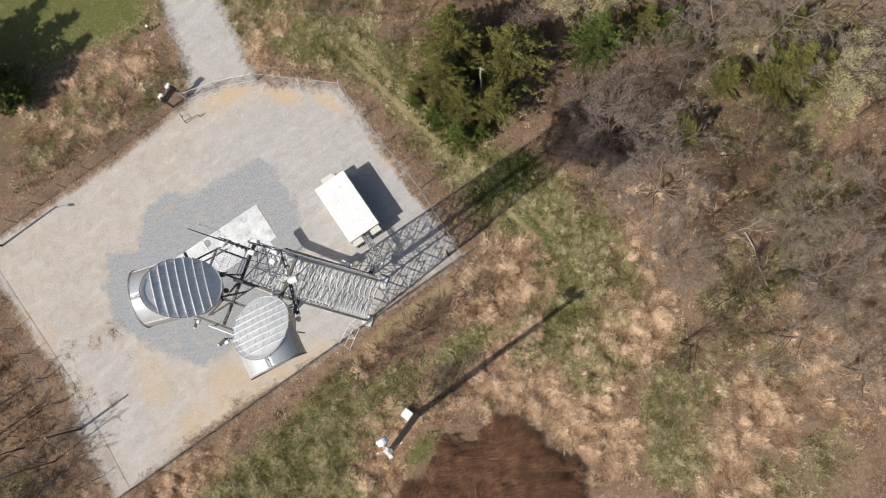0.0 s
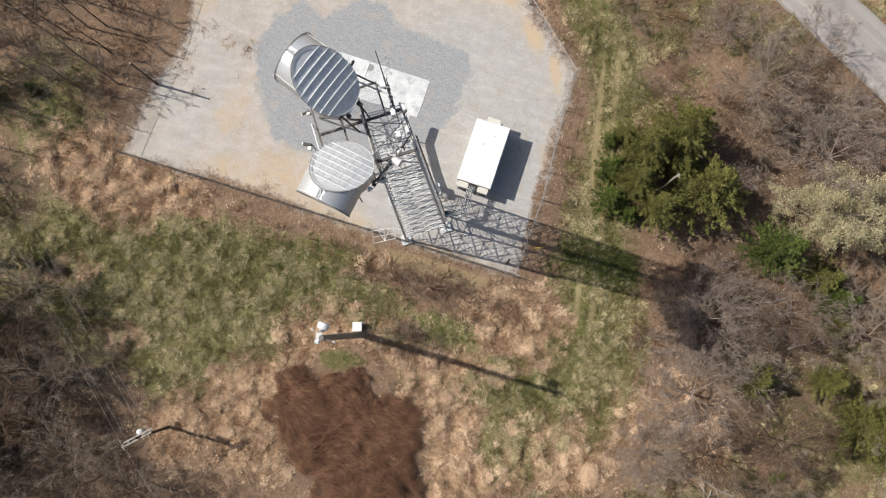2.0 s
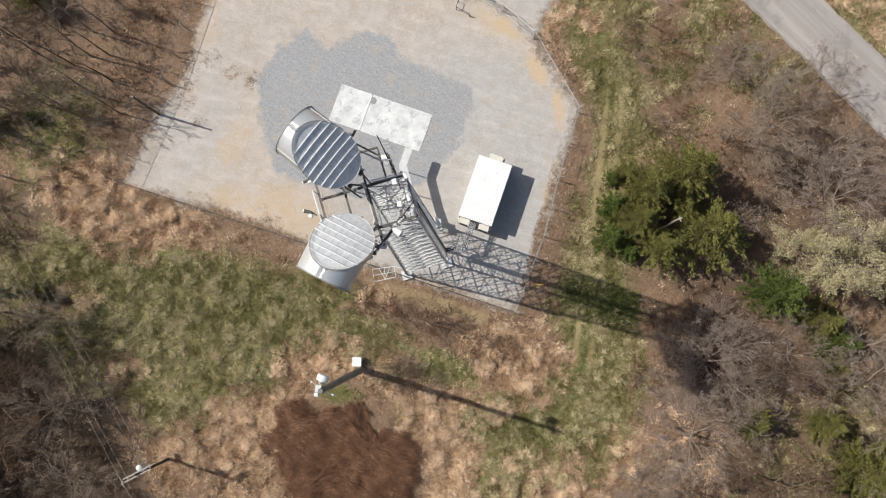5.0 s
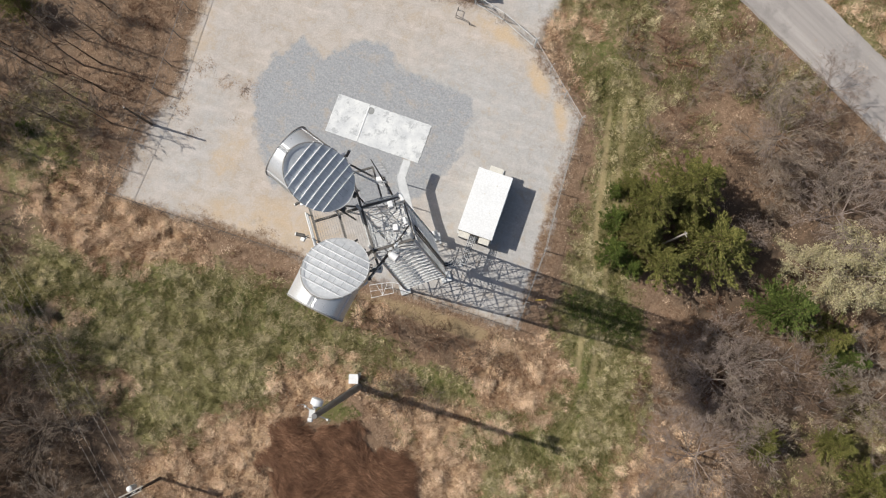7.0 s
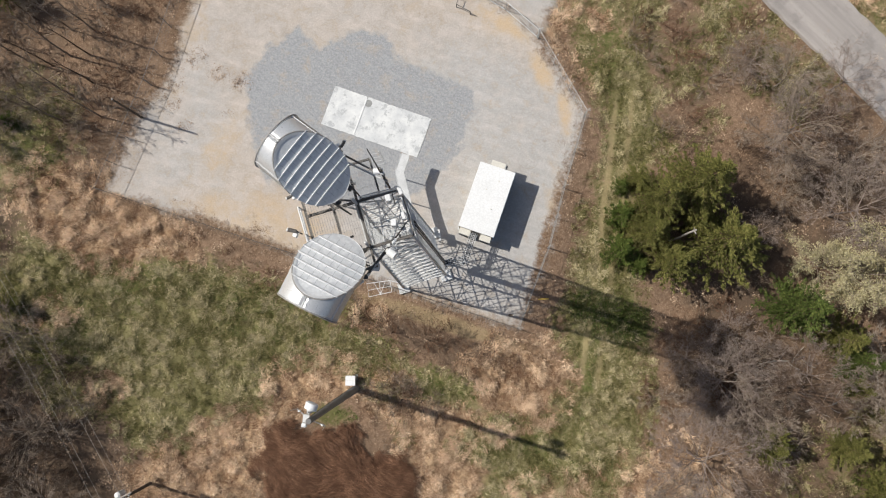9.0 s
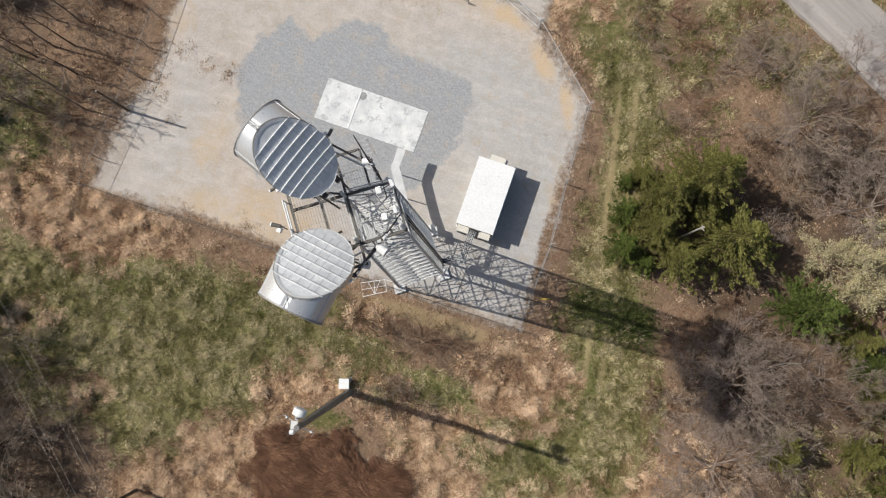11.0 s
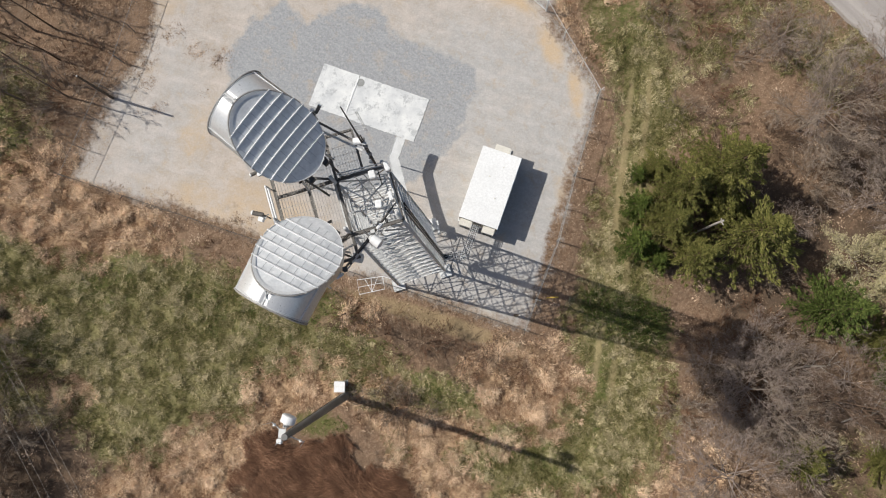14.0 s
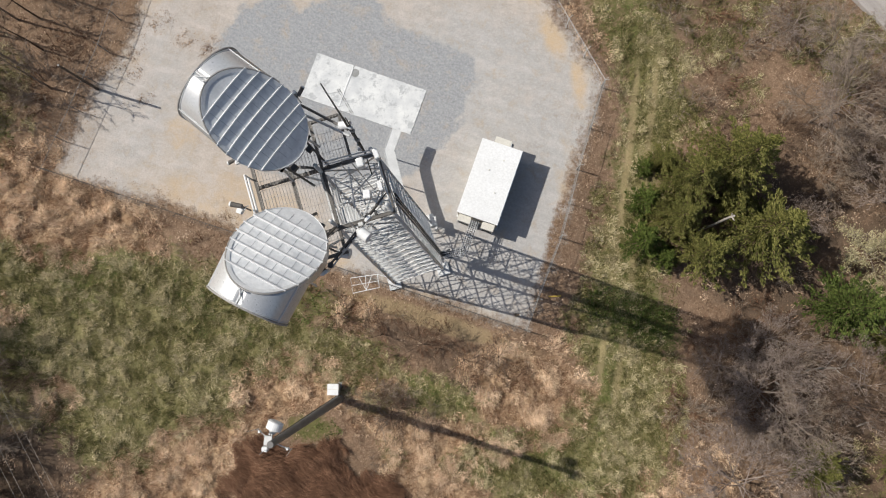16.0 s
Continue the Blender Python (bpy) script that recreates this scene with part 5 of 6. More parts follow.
def leaf_puff(mesh, rng, centre, size, count, out, length=0.25, wild=0.7):
    """A clump of small leaf sprays round a point."""
    for k in range(count):
        p = centre + Vector((rng.gauss(0, 1), rng.gauss(0, 1), rng.gauss(0, 0.6))) * size * 0.5
        d = (out + Vector((rng.uniform(-1, 1), rng.uniform(-1, 1), rng.uniform(-0.5, 0.8))) * wild).normalized()
        x = d.cross(Vector((rng.uniform(-1, 1), rng.uniform(-1, 1), rng.uniform(-1, 1)))).normalized()
        n = d.cross(x)
        l, w = length * rng.uniform(0.6, 1.2), length * rng.uniform(0.12, 0.24)
        i = len(mesh.v)
        mesh.v.extend((p - d * l * 0.4, p + x * w + n * 0.03, p + d * l * 0.7, p - x * w + n * 0.03))
        mesh.f.append((i, i + 1, i + 2, i + 3))


def evergreen(seed, h, radius, leaves, label, category, ragged=0.35, group="evergreens beside the wood"):
    """A conifer: tapered trunk, whorls of limbs and a ragged crown of leaf sprays."""
    rng = random.Random(seed)
    ob = thing("evergreen_tree", pose(0, 0, 0), label, category, group)
    part("trunk", Mesh().tube((0, 0, -0.3), (0, 0, h * 0.94), 0.018 * h + 0.05, 0.02, 8), M_BROWN, ob)
    limbs, crown = Mesh(), Mesh()
    lobes = [rng.uniform(0.62, 1.18) for k in range(7)]
    tiers = int(h * 2.4)
    for i in range(tiers):
        t = (i + 0.5) / tiers
        z = h * (0.10 + 0.88 * t)
        reach = radius * (1 - t) ** 0.72 * (0.75 + 0.25 * math.sin(5 * t))
        for k in range(max(3, int(9 * (1 - t)) + 2)):
            a = rng.uniform(0, 2 * math.pi)
            w = a / (2 * math.pi) * 7
            lobe = lobes[int(w) % 7] * (1 - w % 1) + lobes[(int(w) + 1) % 7] * (w % 1)
            l = reach * lobe * rng.uniform(1 - ragged, 1.12)
            tip = Vector((math.cos(a) * l, math.sin(a) * l, z + l * rng.uniform(-0.05, 0.28)))
            base = Vector((0, 0, z - 0.15 * l))
            limbs.tube(base, tip, 0.03, 0.01, 3, False)
            out = Vector((math.cos(a), math.sin(a), 0.35))
            steps = max(2, int(l / 0.42))
            for s in range(1, steps + 1):
                q = base.lerp(tip, s / steps)
                leaf_puff(crown, rng, q + Vector((0, 0, 0.08)), 0.40 * (1.25 - 0.7 * s / steps) * rng.uniform(0.6, 1.1), 19, out)
        leaf_puff(crown, rng, Vector((0, 0, z + 0.2)), 0.5, 12, Vector((0, 0, 1)))
    tagged(part("limb_work", limbs, M_BROWN, ob), kind="stuff")
    part("crown", crown, leaves, ob)
    return ob


def budding_tree(seed, h):
    ob = bare_tree(seed, h, M_PALE, "tree in pale yellow-green spring leaf", 9, 0.48, 0.06, 0.46, (6, 6, 5))
    rng = random.Random(seed + 1)
    crown = Mesh()
    tips = [v for c in ob.children if c.name.startswith("crown") for v in (p.co.copy() for p in c.data.vertices)]
    for k in range(2000):
        leaf_puff(crown, rng, rng.choice(tips), 0.4, 4, Vector((0, 0, 0.6)), 0.22, 1.0)
    part("foliage", crown, M_BUDS, ob)
    return ob


def shrub(seed, radius, h, wood, stems, label, name="bare_shrub", fine=(9, 6)):
    """A leafless shrub of many stems that fan out from the ground."""
    rng = random.Random(seed)
    ob = thing(name, pose(0, 0, 0), label, "shrub", "leafless shrubs round the yard")
    mesh = Mesh()
    for k in range(stems):
        a, q = rng.uniform(0, 2 * math.pi), math.sqrt(rng.random())
        p = Vector((math.cos(a) * radius * 0.35 * q, math.sin(a) * radius * 0.35 * q, -0.1))
        d = Vector((math.cos(a) * q * radius * 0.75, math.sin(a) * q * radius * 0.75, h * 0.8))
        grow(mesh, rng, p, d, math.hypot(q * radius * 0.75, h * 0.8) * rng.uniform(0.8, 1.15), 0.022, 2, 0.4, 0.02, fine)
    tagged(part("tangle", mesh, wood, ob), kind="stuff")
    return ob


def ground_z(x, y):
    return float(roll_of_land(np.array([x]), np.array([y]))[0])


def plant(kinds, spots, seed, low=0.85, high=1.15):
    """Puts copies of the sample trees at the spots; the samples themselves take the first ones."""
    rng = random.Random(seed)
    for i, spot in enumerate(spots):
        x, y = spot[0], spot[1]
        s = spot[2] if len(spot) > 2 else rng.uniform(low, high)
        m = pose(x, y, ground_z(x, y) - 0.05, 0, 0, rng.uniform(0, 360)) @ Matrix.Diagonal((s, s, s, 1))
        k = kinds[i % len(kinds)]
        if i < len(kinds):
            k.matrix_world = m
        else:
            c = copy_thing(k, Matrix())
            c.matrix_world = m


def clear_of(x, y, margin):
    return inside_distance(np.array([x]), np.array([y]), YARD)[0] < -margin


def scatter(n, x0, x1, y0, y1, seed, gap, keep):
    rng = random.Random(seed)
    out = []
    for k in range(n * 40):
        if len(out) >= n:
            break
        x, y = rng.uniform(x0, x1), rng.uniform(y0, y1)
        if keep(x, y) and all((x - a) ** 2 + (y - b) ** 2 > gap * gap for a, b in out):
            out.append((x, y))
    return out


def off_road(x, y):
    """Whether a place keeps clear of the lane."""
    return 60.2 * (x - 7.6) + 67 * (y - 53.6) < -2.5 * 90 or 60.2 * (x - 7.6) + 67 * (y - 53.6) > 9.0 * 90


GREY, PALE = "leafless grey-barked tree with fine spreading twigs", "leafless tree with pale bleached branches"
grey_a = bare_tree(11, 9.5, M_BARK, GREY)
grey_b = bare_tree(12, 8.0, M_BARK, GREY, 11, 0.46, 0.03, 0.55)
grey_c = bare_tree(13, 11.0, M_BROWN, "leafless brown-barked tree with dense twigs", 10, 0.42, 0.06, 0.42)
pale_a = bare_tree(14, 8.5, M_PALE, PALE, 9, 0.40, 0.04, 0.52)
pale_b = bare_tree(15, 7.0, M_PALE, PALE, 8, 0.42, 0.02, 0.58, (8, 7, 6), 0.25)
round_a = bare_tree(18, 8.0, M_TWIG, "leafless tree with a round crown of mauve-grey twigs", 12, 0.48, 0.03, 0.58, (9, 7, 6))
plant([round_a], [(29.0, 0.8, 0.62), (25.6, -1.6, 0.5), (31.4, -1.6, 0.7), (27.0, -5.6, 0.6), (31.0, -6.4, 0.6), (31.6, 10.6, 0.4), (26.7, -9.9, 1.1), (38.2, 12.6, 1.1), (33.2, 19.6, 0.9), (28.2, -3.2, 0.85), (36.0, -2.0, 0.8), (23.4, -15.6, 0.8), (37.6, 24.4, 0.7), (43.5, 16.5, 0.8), (29.6, 25.8, 0.6), (47.0, -5.0, 1.0), (30.5, -26.0, 1.0)], 18)
EAST_WOOD = [(32.0, 18.5, 0.95), (28.9, 26.0, 0.5), (23.6, 18.8, 0.42), (30.6, -5.2, 0.75),
             (23.6, -15.8, 0.8), (28.6, -15.5, 0.85), (41.9, -3.6, 0.9), (33.5, 16.0, 0.6), (36.5, 20.5, 0.7), (46.5, 10.5, 1.0)]
EAST_WOOD += scatter(13, 34, 57, -36, 12, 5, 5.0, lambda x, y: off_road(x + 3, y + 3) and all(math.hypot(x - a, y - b) > 5.0 for a, b in ((34.7, 3.8), (38.4, 1.6), (33.2, -8.4), (39.7, -8.0), (43.5, -12.5), (37.5, 8.0))))
EAST_WOOD += scatter(15, 11, 52, -42, -20, 15, 5.2, lambda x, y: x + 0.6 * y > 4.5)
plant([grey_a, grey_b, grey_c], EAST_WOOD, 21)
plant([pale_a, pale_b], [(42.6, -0.6, 0.95), (39.4, 18.9, 0.85), (32.6, 24.4, 0.7), (30.2, -1.2, 0.6), (45.5, -14.0, 1.0), (33.2, -4.4, 0.65), (50.5, -17.0, 1.0), (31.5, -20.5, 0.8), (39.0, 16.0, 0.6), (40.5, -5.8, 0.6), (25.5, -12.5, 0.5), (-30.6, -20.0, 0.9), (-28.0, -21.5, 0.6)], 20)
for x, y, turn, long in ((34.7, -1.1, 12, 4.2), (30.1, -18.6, -24, 5.0), (31.8, -3.4, -35, 3.0), (38.6, -4.8, 20, 3.4), (29.0, -21.5, 60, 5.5)):
    log = thing("fallen_branch", pose(x, y, ground_z(x, y) + 0.12, 0, 0, turn), "bleached fallen branch lying on the leaf litter", "branch", "fallen branches in the wood")
    part("stem", Mesh().path([(-long / 2, 0, 0.0), (-long / 6, 0.12, 0.05), (long / 5, -0.05, 0.12), (long / 2, 0.2, 0.05)], 0.07, 6), M_BLEACHED, log)
    for k in range(5):
        part("twig", Mesh().path([((k - 1.5) * long / 6, 0.05, 0.06), ((k - 1.0) * long / 6 + 0.2, (0.7 if k % 2 else -0.6), 0.25), ((k - 0.4) * long / 6 + 0.3, (1.1 if k % 2 else -0.9), 0.3)], 0.03, 5), M_BLEACHED, log)
tall = bare_tree(16, 15.0, M_BROWN, "tall leafless tree with heavy limbs beyond the straw", 9, 0.4, 0.03, 0.42, (6, 6, 5))
plant([tall], [(-47.0, -7.6, 1.15), (-50.0, -14.0, 1.25), (-49.0, -23.0, 1.1)], 19)
WEST_WOOD = scatter(64, -52, -30.5, 6, 42, 6, 1.9, lambda x, y: clear_of(x, y, 3.4) and not (x > -43 and y < 12))
dark_a = bare_tree(33, 10.0, M_BROWN, "leafless dark brown tree in the lower wood", 10, 0.42, 0.05, 0.45, (8, 7, 5))
dark_b = bare_tree(34, 8.5, M_BARK, "leafless grey-brown tree in the lower wood", 10, 0.44, 0.04, 0.48, (8, 7, 5))
plant([dark_a, dark_b], scatter(22, -54, -30.5, -36, -3, 7, 3.4, lambda x, y: math.hypot(x + 21.6, y + 17.3) > 8) + scatter(9, -30, -20, -36, -22, 8, 3.2, lambda x, y: True), 17)
w_a = bare_tree(31, 8.0, M_BROWN, "slender leafless brown tree at the wood's edge", 7, 0.30, 0.16, 0.17, (6, 5, 3), 0.0, 0.85, 0.5, 0.007)
w_b = bare_tree(32, 9.0, M_BARK, "slender leafless grey tree at the wood's edge", 7, 0.32, 0.14, 0.19, (6, 5, 3), 0.0, 0.85, 0.45, 0.007)
plant([w_a, w_b], WEST_WOOD, 22)

cedar_a = evergreen(41, 12.0, 4.3, M_CEDAR, "dense olive-green cedar with ragged crown", "tree")
cedar_b = evergreen(42, 8.5, 3.7, M_CEDAR, "olive-green cedar with ragged crown", "tree")
pine_a = evergreen(43, 9.0, 3.4, M_PINE, "dark green cedar standing in bare woods", "tree")
vine = evergreen(44, 4.0, 2.4, M_VINE, "fresh green leafy shrub beside the cedars", "shrub", 0.45)
plant([cedar_a, cedar_b], [(25.3, 14.0, 0.98), (27.6, 9.0, 1.3), (22.0, 12.4, 0.82), (23.3, 6.9, 0.95), (21.3, 9.4, 0.65), (38.9, 1.3, 0.80), (25.6, 10.8, 0.45), (33.0, -8.4, 0.72),
                             (42.9, -11.6, 0.95), (45.8, -13.6, 0.85), (39.7, -8.0, 0.55), (20.2, 14.0, 0.5), (47.5, -9.0, 0.55), (-41.0, 27.0, 0.7), (40.8, -3.0, 0.4), (-36.5, -2.5, 0.5),
                             (-41.0, -8.0, 0.6), (-45.0, 14.0, 0.6), (-40.0, -20.0, 0.6), (-45.0, -14.0, 0.9)], 23)
plant([pine_a], [(34.4, 3.6, 1.1), (40.5, -0.5, 0.75), (47.5, 4.0, 1.0), (54.0, -3.0, 1.0), (-8.5, 46.0, 1.35), (-10.5, 49.5, 1.7), (-12.0, 53.0, 1.7), (-7.0, 44.0, 0.8), (-44.0, -2.0, 0.7)], 24)
plant([vine], [(19.1, 7.6, 1.1), (18.9, 13.6, 0.6), (19.0, 10.8, 1.0), (20.9, 6.4, 0.8), (36.1, -17.3, 0.45), (42.0, -10.8, 0.6), (-39.3, 15.0, 0.55)], 25)
plant([shrub(67, 2.3, 1.5, M_BARK, 14, "bare grey bush beside the monopole")], [(-1.3, -7.2, 1.0), (0.8, -7.9, 0.85)], 31)
snag = thing("dead_snag", pose(23.8, 9.0, 0), "bleached broken trunk standing among the cedars", "dead tree")
part("trunk", Mesh().path([(0, 0, -0.2), (0.1, 0.05, 3.0), (0.0, 0.1, 6.5), (0.1, 0.15, 7.9)], 0.09, 7), M_BLEACHED, snag)
for d in ((0.1, -0.3, 0.3), (-0.1, 0.2, 0.35)):
    part("stub", Mesh().tube((0.05, 0.12, 7.6), (0.05 + d[0], 0.12 + d[1], 7.6 + d[2]), 0.07, 0.03, 6), M_BLEACHED, snag)
bud = budding_tree(51, 9.0)
plant([bud], [(38.6, 6.9, 1.0), (36.2, 7.6, 0.7), (42.6, 8.2, 0.95), (47.0, -17.0, 0.9)], 26)

BRUSH = "low tangle of bare reddish-brown brush"
brush_a = shrub(61, 1.9, 1.3, M_RUST, 14, BRUSH, fine=(6, 5))
brush_b = shrub(62, 1.6, 1.5, M_BARK, 12, "low tangle of bare grey brush", fine=(6, 5))
strip = [(-7.0 + 1.5 * k + 0.5 * math.sin(k * 2.1), 0.6 - 0.33 * k + 0.8 * math.sin(k * 1.7), 0.7 + 0.25 * math.sin(k * 3.3)) for k in range(13)]
strip += [(-22.0 + 1.9 * k, 5.2 - 0.46 * k + 0.7 * math.sin(k * 2.3), 0.5 + 0.2 * math.sin(k * 2.9)) for k in range(8)]
strip += [(19.5, 28.2, 1.2), (21.5, 30.0, 1.3), (20.6, 26.0, 1.1), (23.3, 27.6, 1.2), (22.0, 33.0, 1.2), (24.5, 21.5, 1.0), (-1.0, -7.4, 0.9), (1.0, -7.9, 0.9), (3.4, -7.6, 0.8), (-2.2, -8.3, 0.6), (26.5, 24.5, 1.5), (29.0, 29.0, 1.4), (22.5, 19.5, 1.3), (24.0, -5.0, 1.3), (25.6, -2.2, 1.2), (26.3, 0.6, 1.1), (28.6, 0.4, 1.3), (30.6, 1.4, 1.2), (27.6, -5.0, 1.2), (30.2, -3.6, 1.3), (32.2, -1.0, 1.2), (24.6, 0.2, 0.8), (27.4, 2.2, 0.9), (29.6, 3.0, 0.9), (28.0, -1.4, 1.4), (29.4, -5.6, 1.3), (26.0, -4.0, 1.2), (31.8, -3.6, 1.3), (33.4, 0.8, 1.1)]
strip += [(14.9 + 0.12 * k + 0.5 * math.sin(k * 2.4), 0.5 + 2.3 * k, 0.35) for k in range(8)]
strip += [(-13 + 1.25 * k, 38.2 - 0.27 * k + 2.0 * math.sin(k * 1.9), 0.75) for k in range(16)]
plant([bare_tree(17, 4.2, M_BROWN, "small leafless dark sapling beside the fence", 7, 0.42, 0.02, 0.62, (6, 5, 4))],
      [(-4.5, -0.3, 0.8), (-0.8, -1.7, 0.9), (2.6, -2.2, 1.0), (5.8, -3.0, 1.0), (8.6, -2.6, 0.7), (0.6, -7.7, 0.8), (2.4, -7.6, 0.7)], 30)
strip += [(x, y, 0.8) for x, y in scatter(34, -36, -25, 9, 34, 41, 1.7, lambda x, y: clear_of(x, y, 1.2) and not clear_of(x, y, 6.0))]
strip += [(-12.1, -15.6, 0.35), (-10.5, -11.5, 0.4), (-0.4, -12.0, 0.5), (0.9, -13.6, 0.4), (1.8, -16.6, 0.35), (-9.6, -19.4, 0.4), (-4.6, -10.7, 0.35)]
straw_spots = scatter(26, -38, -22, 2.5, 11, 43, 1.1, lambda x, y: inside_distance(np.array([x]), np.array([y]), STRAW_WEST)[0] > 0.2)
straw_spots += scatter(14, -23, -8, -21, -6, 44, 1.4, lambda x, y: inside_distance(np.array([x]), np.array([y]), STRAW_POLE)[0] > 0.3)
strip += [(x, y, 0.28 + 0.14 * math.sin(3 * x)) for x, y in straw_spots]
plant([brush_a, brush_b], strip, 27)
plant([shrub(63, 2.6, 2.4, M_PALE, 20, "bare pale-stemmed bush in the woods")], scatter(14, 21, 56, -36, 20, 9, 3.4, lambda x, y: off_road(x + 3, y + 3) and math.hypot(x - 34.4, y - 3.6) > 4.5 and math.hypot(x - 28, y - 8) > 7 and x + 0.3 * y > 20), 28, 0.7, 1.5)
plant([shrub(64, 2.4, 2.2, M_BROWN, 22, "bare brown bush in the woods"), shrub(65, 2.8, 2.6, M_BARK, 22, "bare grey-brown bush in the woods")],
      [(30.8, 8.6, 0.6), (30.9, 6.0, 0.6)] + scatter(16, 21, 56, -36, 20, 10, 3.4, lambda x, y: off_road(x + 3, y + 3) and math.hypot(x - 34.4, y - 3.6) > 4.5 and math.hypot(x - 28, y - 8) > 7 and x + 0.3 * y > 20) + scatter(22, -42, -28, -27, -6, 14, 2.2, lambda x, y: math.hypot(x + 21.6, y + 17.3) > 7) + scatter(54, -52, -31, -34, 42, 12, 2.4, lambda x, y: clear_of(x, y, 3) and not (x > -37.5 and -6 < y < 12)), 29, 0.7, 1.4)


def make_ground_cover():
    """A low mat of dark evergreen leaves with an open, uneven edge."""
    rng = random.Random(75)
    mat = Mesh()
    for k in range(900):
        a, q = rng.uniform(0, 2 * math.pi), math.sqrt(rng.random())
        u, w = 4.4 * q * math.cos(a), 2.0 * q * math.sin(a)
        x, y = 19.1 + 0.95 * u + 0.30 * w, 1.5 - 0.30 * u + 0.95 * w
        if noise.noise((x * 0.8, y * 0.8, 2.0)) < rng.uniform(-0.6, 0.5) + 1.1 * (q - 0.6):
            continue
        leaf_puff(mat, rng, Vector((x, y, ground_z(x, y) + rng.uniform(0.05, 0.3))), 0.6, 8, Vector((0.2, 0, 0.6)), 0.22, 1.0)
    solo("ground_cover", mat, M_PINE, "low dark green evergreen ground cover beside the wheel tracks", "plants", kind="stuff")


make_ground_cover()

THICKET = [(-12.2, -14.4), (-11.6, -12.0), (-9.6, -10.9), (-7.3, -11.2), (-4.1, -10.6), (-2.6, -11.4), (-1.5, -12.9), (-0.1, -11.4), (0.9, -13.6), (2.0, -15.6),
           (2.4, -18.7), (1.9, -21.8), (-0.6, -24.4), (-4.4, -24.8), (-7.4, -22.6), (-9.3, -19.2), (-11.7, -16.4)]


def make_thicket():
    """A low ragged bed of fine rust-brown twigs and stalks."""
    rng = random.Random(71)
    ob = thing("twig_thicket", pose(-4.9, -17.8, 0), "broad rust-brown leafless thicket of fine matted twigs", "shrub")
    stems, twigs = Mesh(), Mesh()
    px = np.array([rng.uniform(-13.5, 3.5) for k in range(19000)])
    py = np.array([rng.uniform(-26, -9.5) for k in range(19000)])
    depth = inside_distance(px, py, THICKET) + 1.8 * (lumps(px, py, 1.3, 72) - 0.5) + 0.9 * (lumps(px, py, 0.45, 73) - 0.5)
    ground = roll_of_land(px, py)
    for k in range(len(px)):
        if depth[k] < rng.uniform(-0.1, 0.4):
            continue
        x, y = px[k], py[k]
        if noise.noise((x * 1.5, y * 1.5, 0.0)) < rng.uniform(-0.8, -0.1):
            continue
        swell = noise.noise((x * 0.8, y * 0.8, 3.0))
        z = ground[k] + (0.35 + 0.5 * min(depth[k], 2.0) / 2.0 + 0.4 * swell) * rng.uniform(0.4, 1.1)
        p = Vector((x + 4.9, y + 17.8, max(z, 0.08)))
        # the stalks lie over in combed swathes that wheel slowly from place to place
        turn = -0.25 + 1.5 * noise.noise((x * 0.22, y * 0.22, 9.0)) + 0.7 * noise.noise((x * 0.9, y * 0.9, 4.0))
        lie = Vector((math.cos(turn), math.sin(turn), 0.22))
        if k % 8 == 0:
            stems.tube((p.x * 0.97, p.y * 0.97, ground[k] - 0.1), p, 0.028, 0.012, 3, False)
        for j in range(10):
            d = (lie + Vector((rng.uniform(-1, 1), rng.uniform(-1, 1), rng.uniform(-0.6, 0.6))) * 0.55) * rng.uniform(0.35, 0.95)
            s = p + Vector((rng.uniform(-1, 1), rng.uniform(-1, 1), rng.uniform(-1, 0.6))) * 0.22
            w = d.cross(Vector((rng.uniform(-0.5, 0.5), rng.uniform(-0.5, 0.5), 1))).normalized() * 0.017
            i = len(twigs.v)
            twigs.v.extend((s - w, s + w, s + d))
            twigs.f.append((i, i + 1, i + 2))
    part("framework", stems, M_BROWN, ob)
    part("brushwood", twigs, M_RUST, ob)


make_thicket()


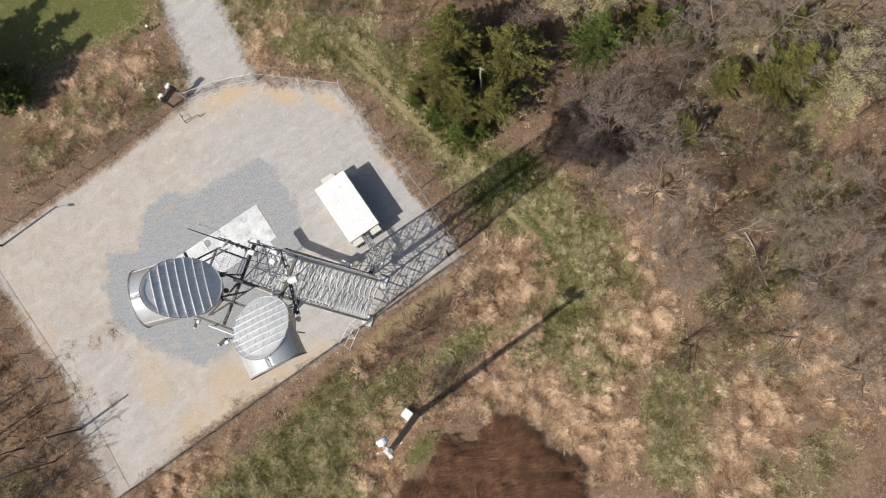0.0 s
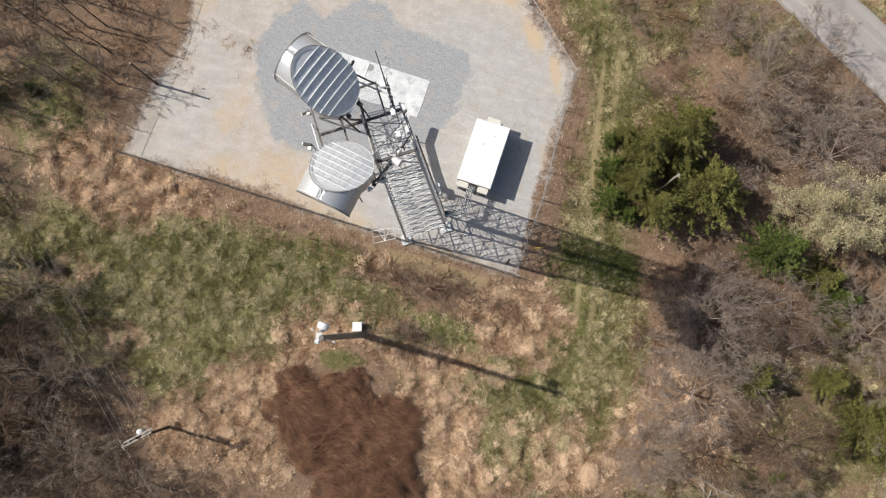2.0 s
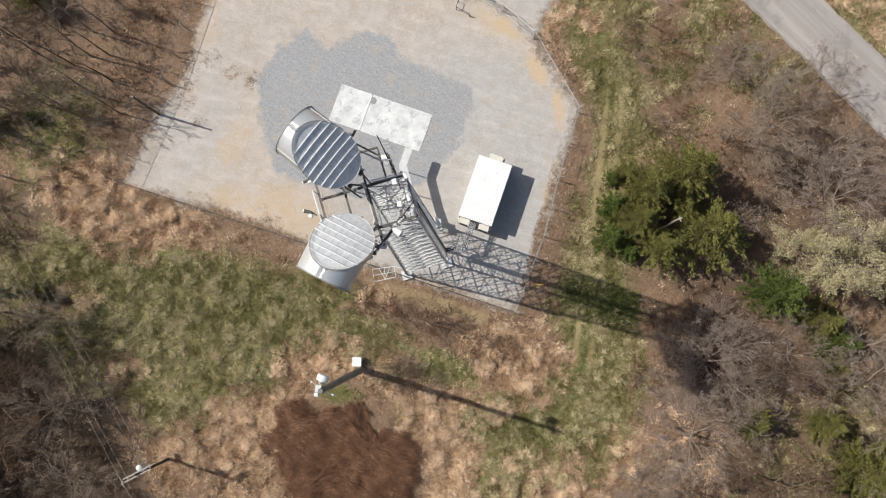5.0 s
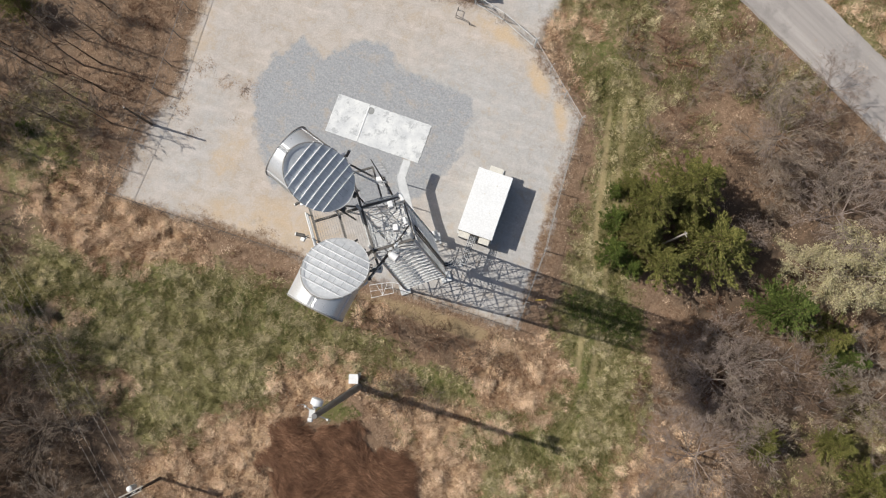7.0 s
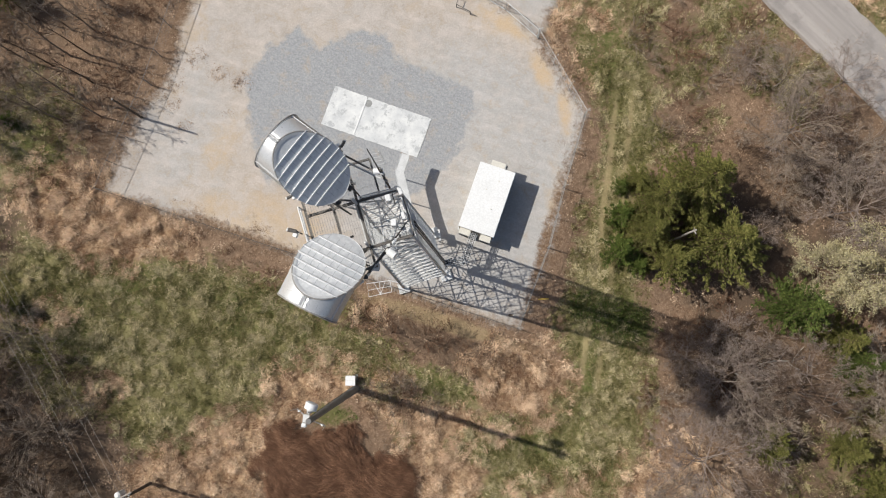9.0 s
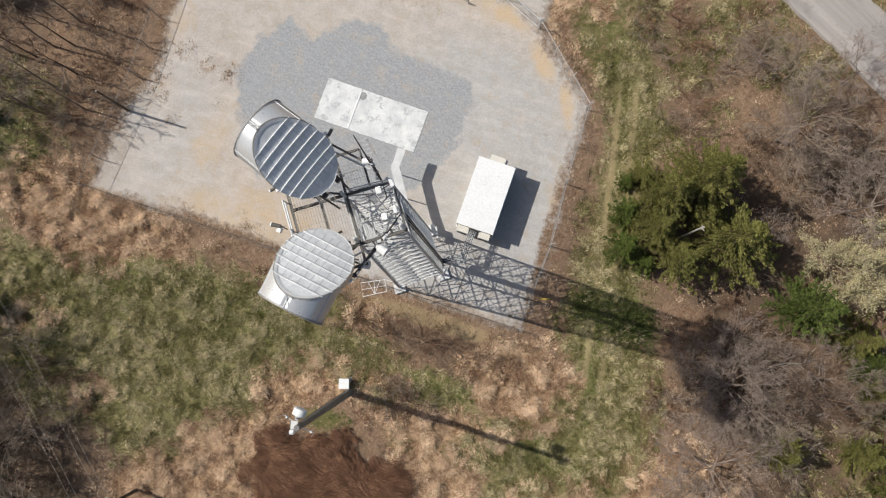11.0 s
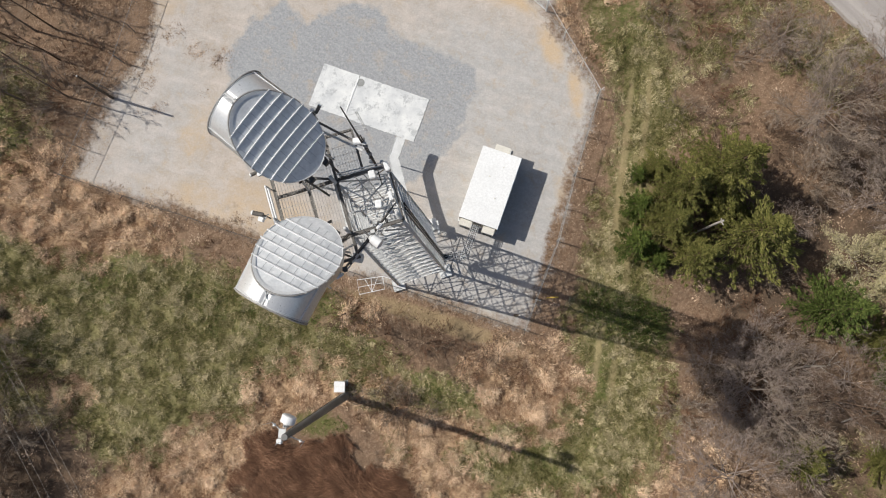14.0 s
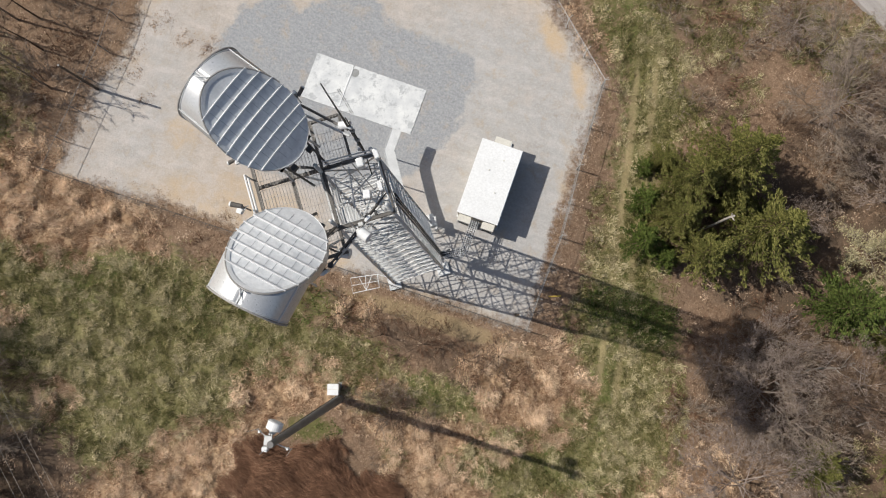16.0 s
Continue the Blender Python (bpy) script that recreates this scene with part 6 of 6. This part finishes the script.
# ---- grass, straw and fallen leaves ----
def sow(name, count, area, seed, want, blade, clump, material, label, edge=-0.3):
    """Tufts of blades, drawn together in clumps, where the cover asks for them."""
    rng = np.random.default_rng(seed)
    x0, x1, y0, y1 = area
    px, py = rng.uniform(x0, x1, count * 9), rng.uniform(y0, y1, count * 9)
    c = cover(px, py)
    heap = lumps(px, py, clump, seed)
    drift = lumps(px, py, 3.4, seed + 1) - 0.5
    keep = (np.clip(want(c, px, py) + 1.0 * drift * (want(c, px, py) > 0.02), 0, 1) * (0.1 + 1.2 * heap ** 1.5) > rng.uniform(0, 1.1, px.shape)) & (c["yard"] < edge + 0.5 * drift)
    px, py, heap = px[keep][:count], py[keep][:count], heap[keep][:count]
    pz = roll_of_land(px, py)
    blades, length, width, lean = blade
    n = len(px)
    # blades of one clump lean much the same way
    way = 2 * np.pi * lumps(px, py, clump * 1.6, seed + 2)
    a = way[:, None] + rng.normal(0, 1.0, (n, blades))
    l = length * rng.uniform(0.5, 1.25, (n, blades)) * (0.55 + 0.85 * heap[:, None])
    tilt = lean * rng.uniform(0.4, 1.2, (n, blades))
    bx = px[:, None] + rng.normal(0, 0.09, (n, blades))
    by = py[:, None] + rng.normal(0, 0.09, (n, blades))
    bz = np.repeat(pz[:, None], blades, 1) - 0.02
    dx, dy, dz = np.cos(a) * np.sin(tilt) * l, np.sin(a) * np.sin(tilt) * l, np.cos(tilt) * l
    wx, wy = -np.sin(a) * width, np.cos(a) * width
    v = np.stack([np.stack([bx - wx, by - wy, bz], -1), np.stack([bx + wx, by + wy, bz], -1), np.stack([bx + dx, by + dy, bz + dz], -1)], 2).reshape(-1, 3)
    k = len(v) // 3
    me = bpy.data.meshes.new(name)
    me.vertices.add(len(v))
    me.vertices.foreach_set("co", v.astype(np.float32).ravel())
    me.loops.add(k * 3)
    me.loops.foreach_set("vertex_index", np.arange(k * 3, dtype=np.int32))
    me.polygons.add(k)
    me.polygons.foreach_set("loop_start", np.arange(0, k * 3, 3, dtype=np.int32))
    # tone follows the tussock relief: shade of the hollows put into blade colour
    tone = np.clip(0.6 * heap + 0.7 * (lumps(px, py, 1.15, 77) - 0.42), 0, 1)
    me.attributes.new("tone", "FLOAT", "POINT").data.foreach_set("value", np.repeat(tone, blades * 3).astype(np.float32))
    me.materials.append(material)
    me.update()
    me.validate()
    tagged(new(name, me), label, name.replace("_", " "), kind="stuff")


VIEW = (-46, 54, -40, 50)
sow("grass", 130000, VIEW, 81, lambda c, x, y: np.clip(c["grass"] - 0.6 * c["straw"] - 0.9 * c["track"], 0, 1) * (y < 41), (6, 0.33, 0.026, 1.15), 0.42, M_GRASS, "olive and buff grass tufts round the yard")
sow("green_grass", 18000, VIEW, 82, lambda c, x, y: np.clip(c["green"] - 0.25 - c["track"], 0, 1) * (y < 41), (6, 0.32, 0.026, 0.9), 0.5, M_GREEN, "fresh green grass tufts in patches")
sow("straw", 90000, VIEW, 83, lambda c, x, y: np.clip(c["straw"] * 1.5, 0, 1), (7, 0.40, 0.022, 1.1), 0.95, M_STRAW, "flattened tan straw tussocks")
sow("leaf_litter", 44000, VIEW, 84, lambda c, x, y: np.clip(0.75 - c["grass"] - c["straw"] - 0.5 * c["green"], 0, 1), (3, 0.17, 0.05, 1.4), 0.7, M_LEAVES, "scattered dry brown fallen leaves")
WEED_SPOTS = [(-21.9, 22.9, 1.0, 0.9, 20, 1.0), (-20.2, 21.6, 1.2, 0.7, -20, 0.9), (-17.8, 20.8, 1.0, 0.7, 0, 0.7), (-22.6, 16.0, 0.5, 0.4, 0, 0.6), (-18.8, 17.6, 0.5, 0.3, 0, 0.6),
              (-25.5, 23, 1.4, 5, 8, 0.5), (-27.6, 13, 1.2, 5, 8, 0.6), (-16, 6.6, 8, 0.7, -13, 0.5)]
sow("dry_weeds", 9000, (-29, -13, 5, 28), 85, lambda c, x, y: blobs(x, y, WEED_SPOTS) * (c["yard"] > -0.3), (3, 0.11, 0.026, 1.3), 0.35, M_LEAVES, "dry brown weeds and leaves strewn over the gravel", 99.0)
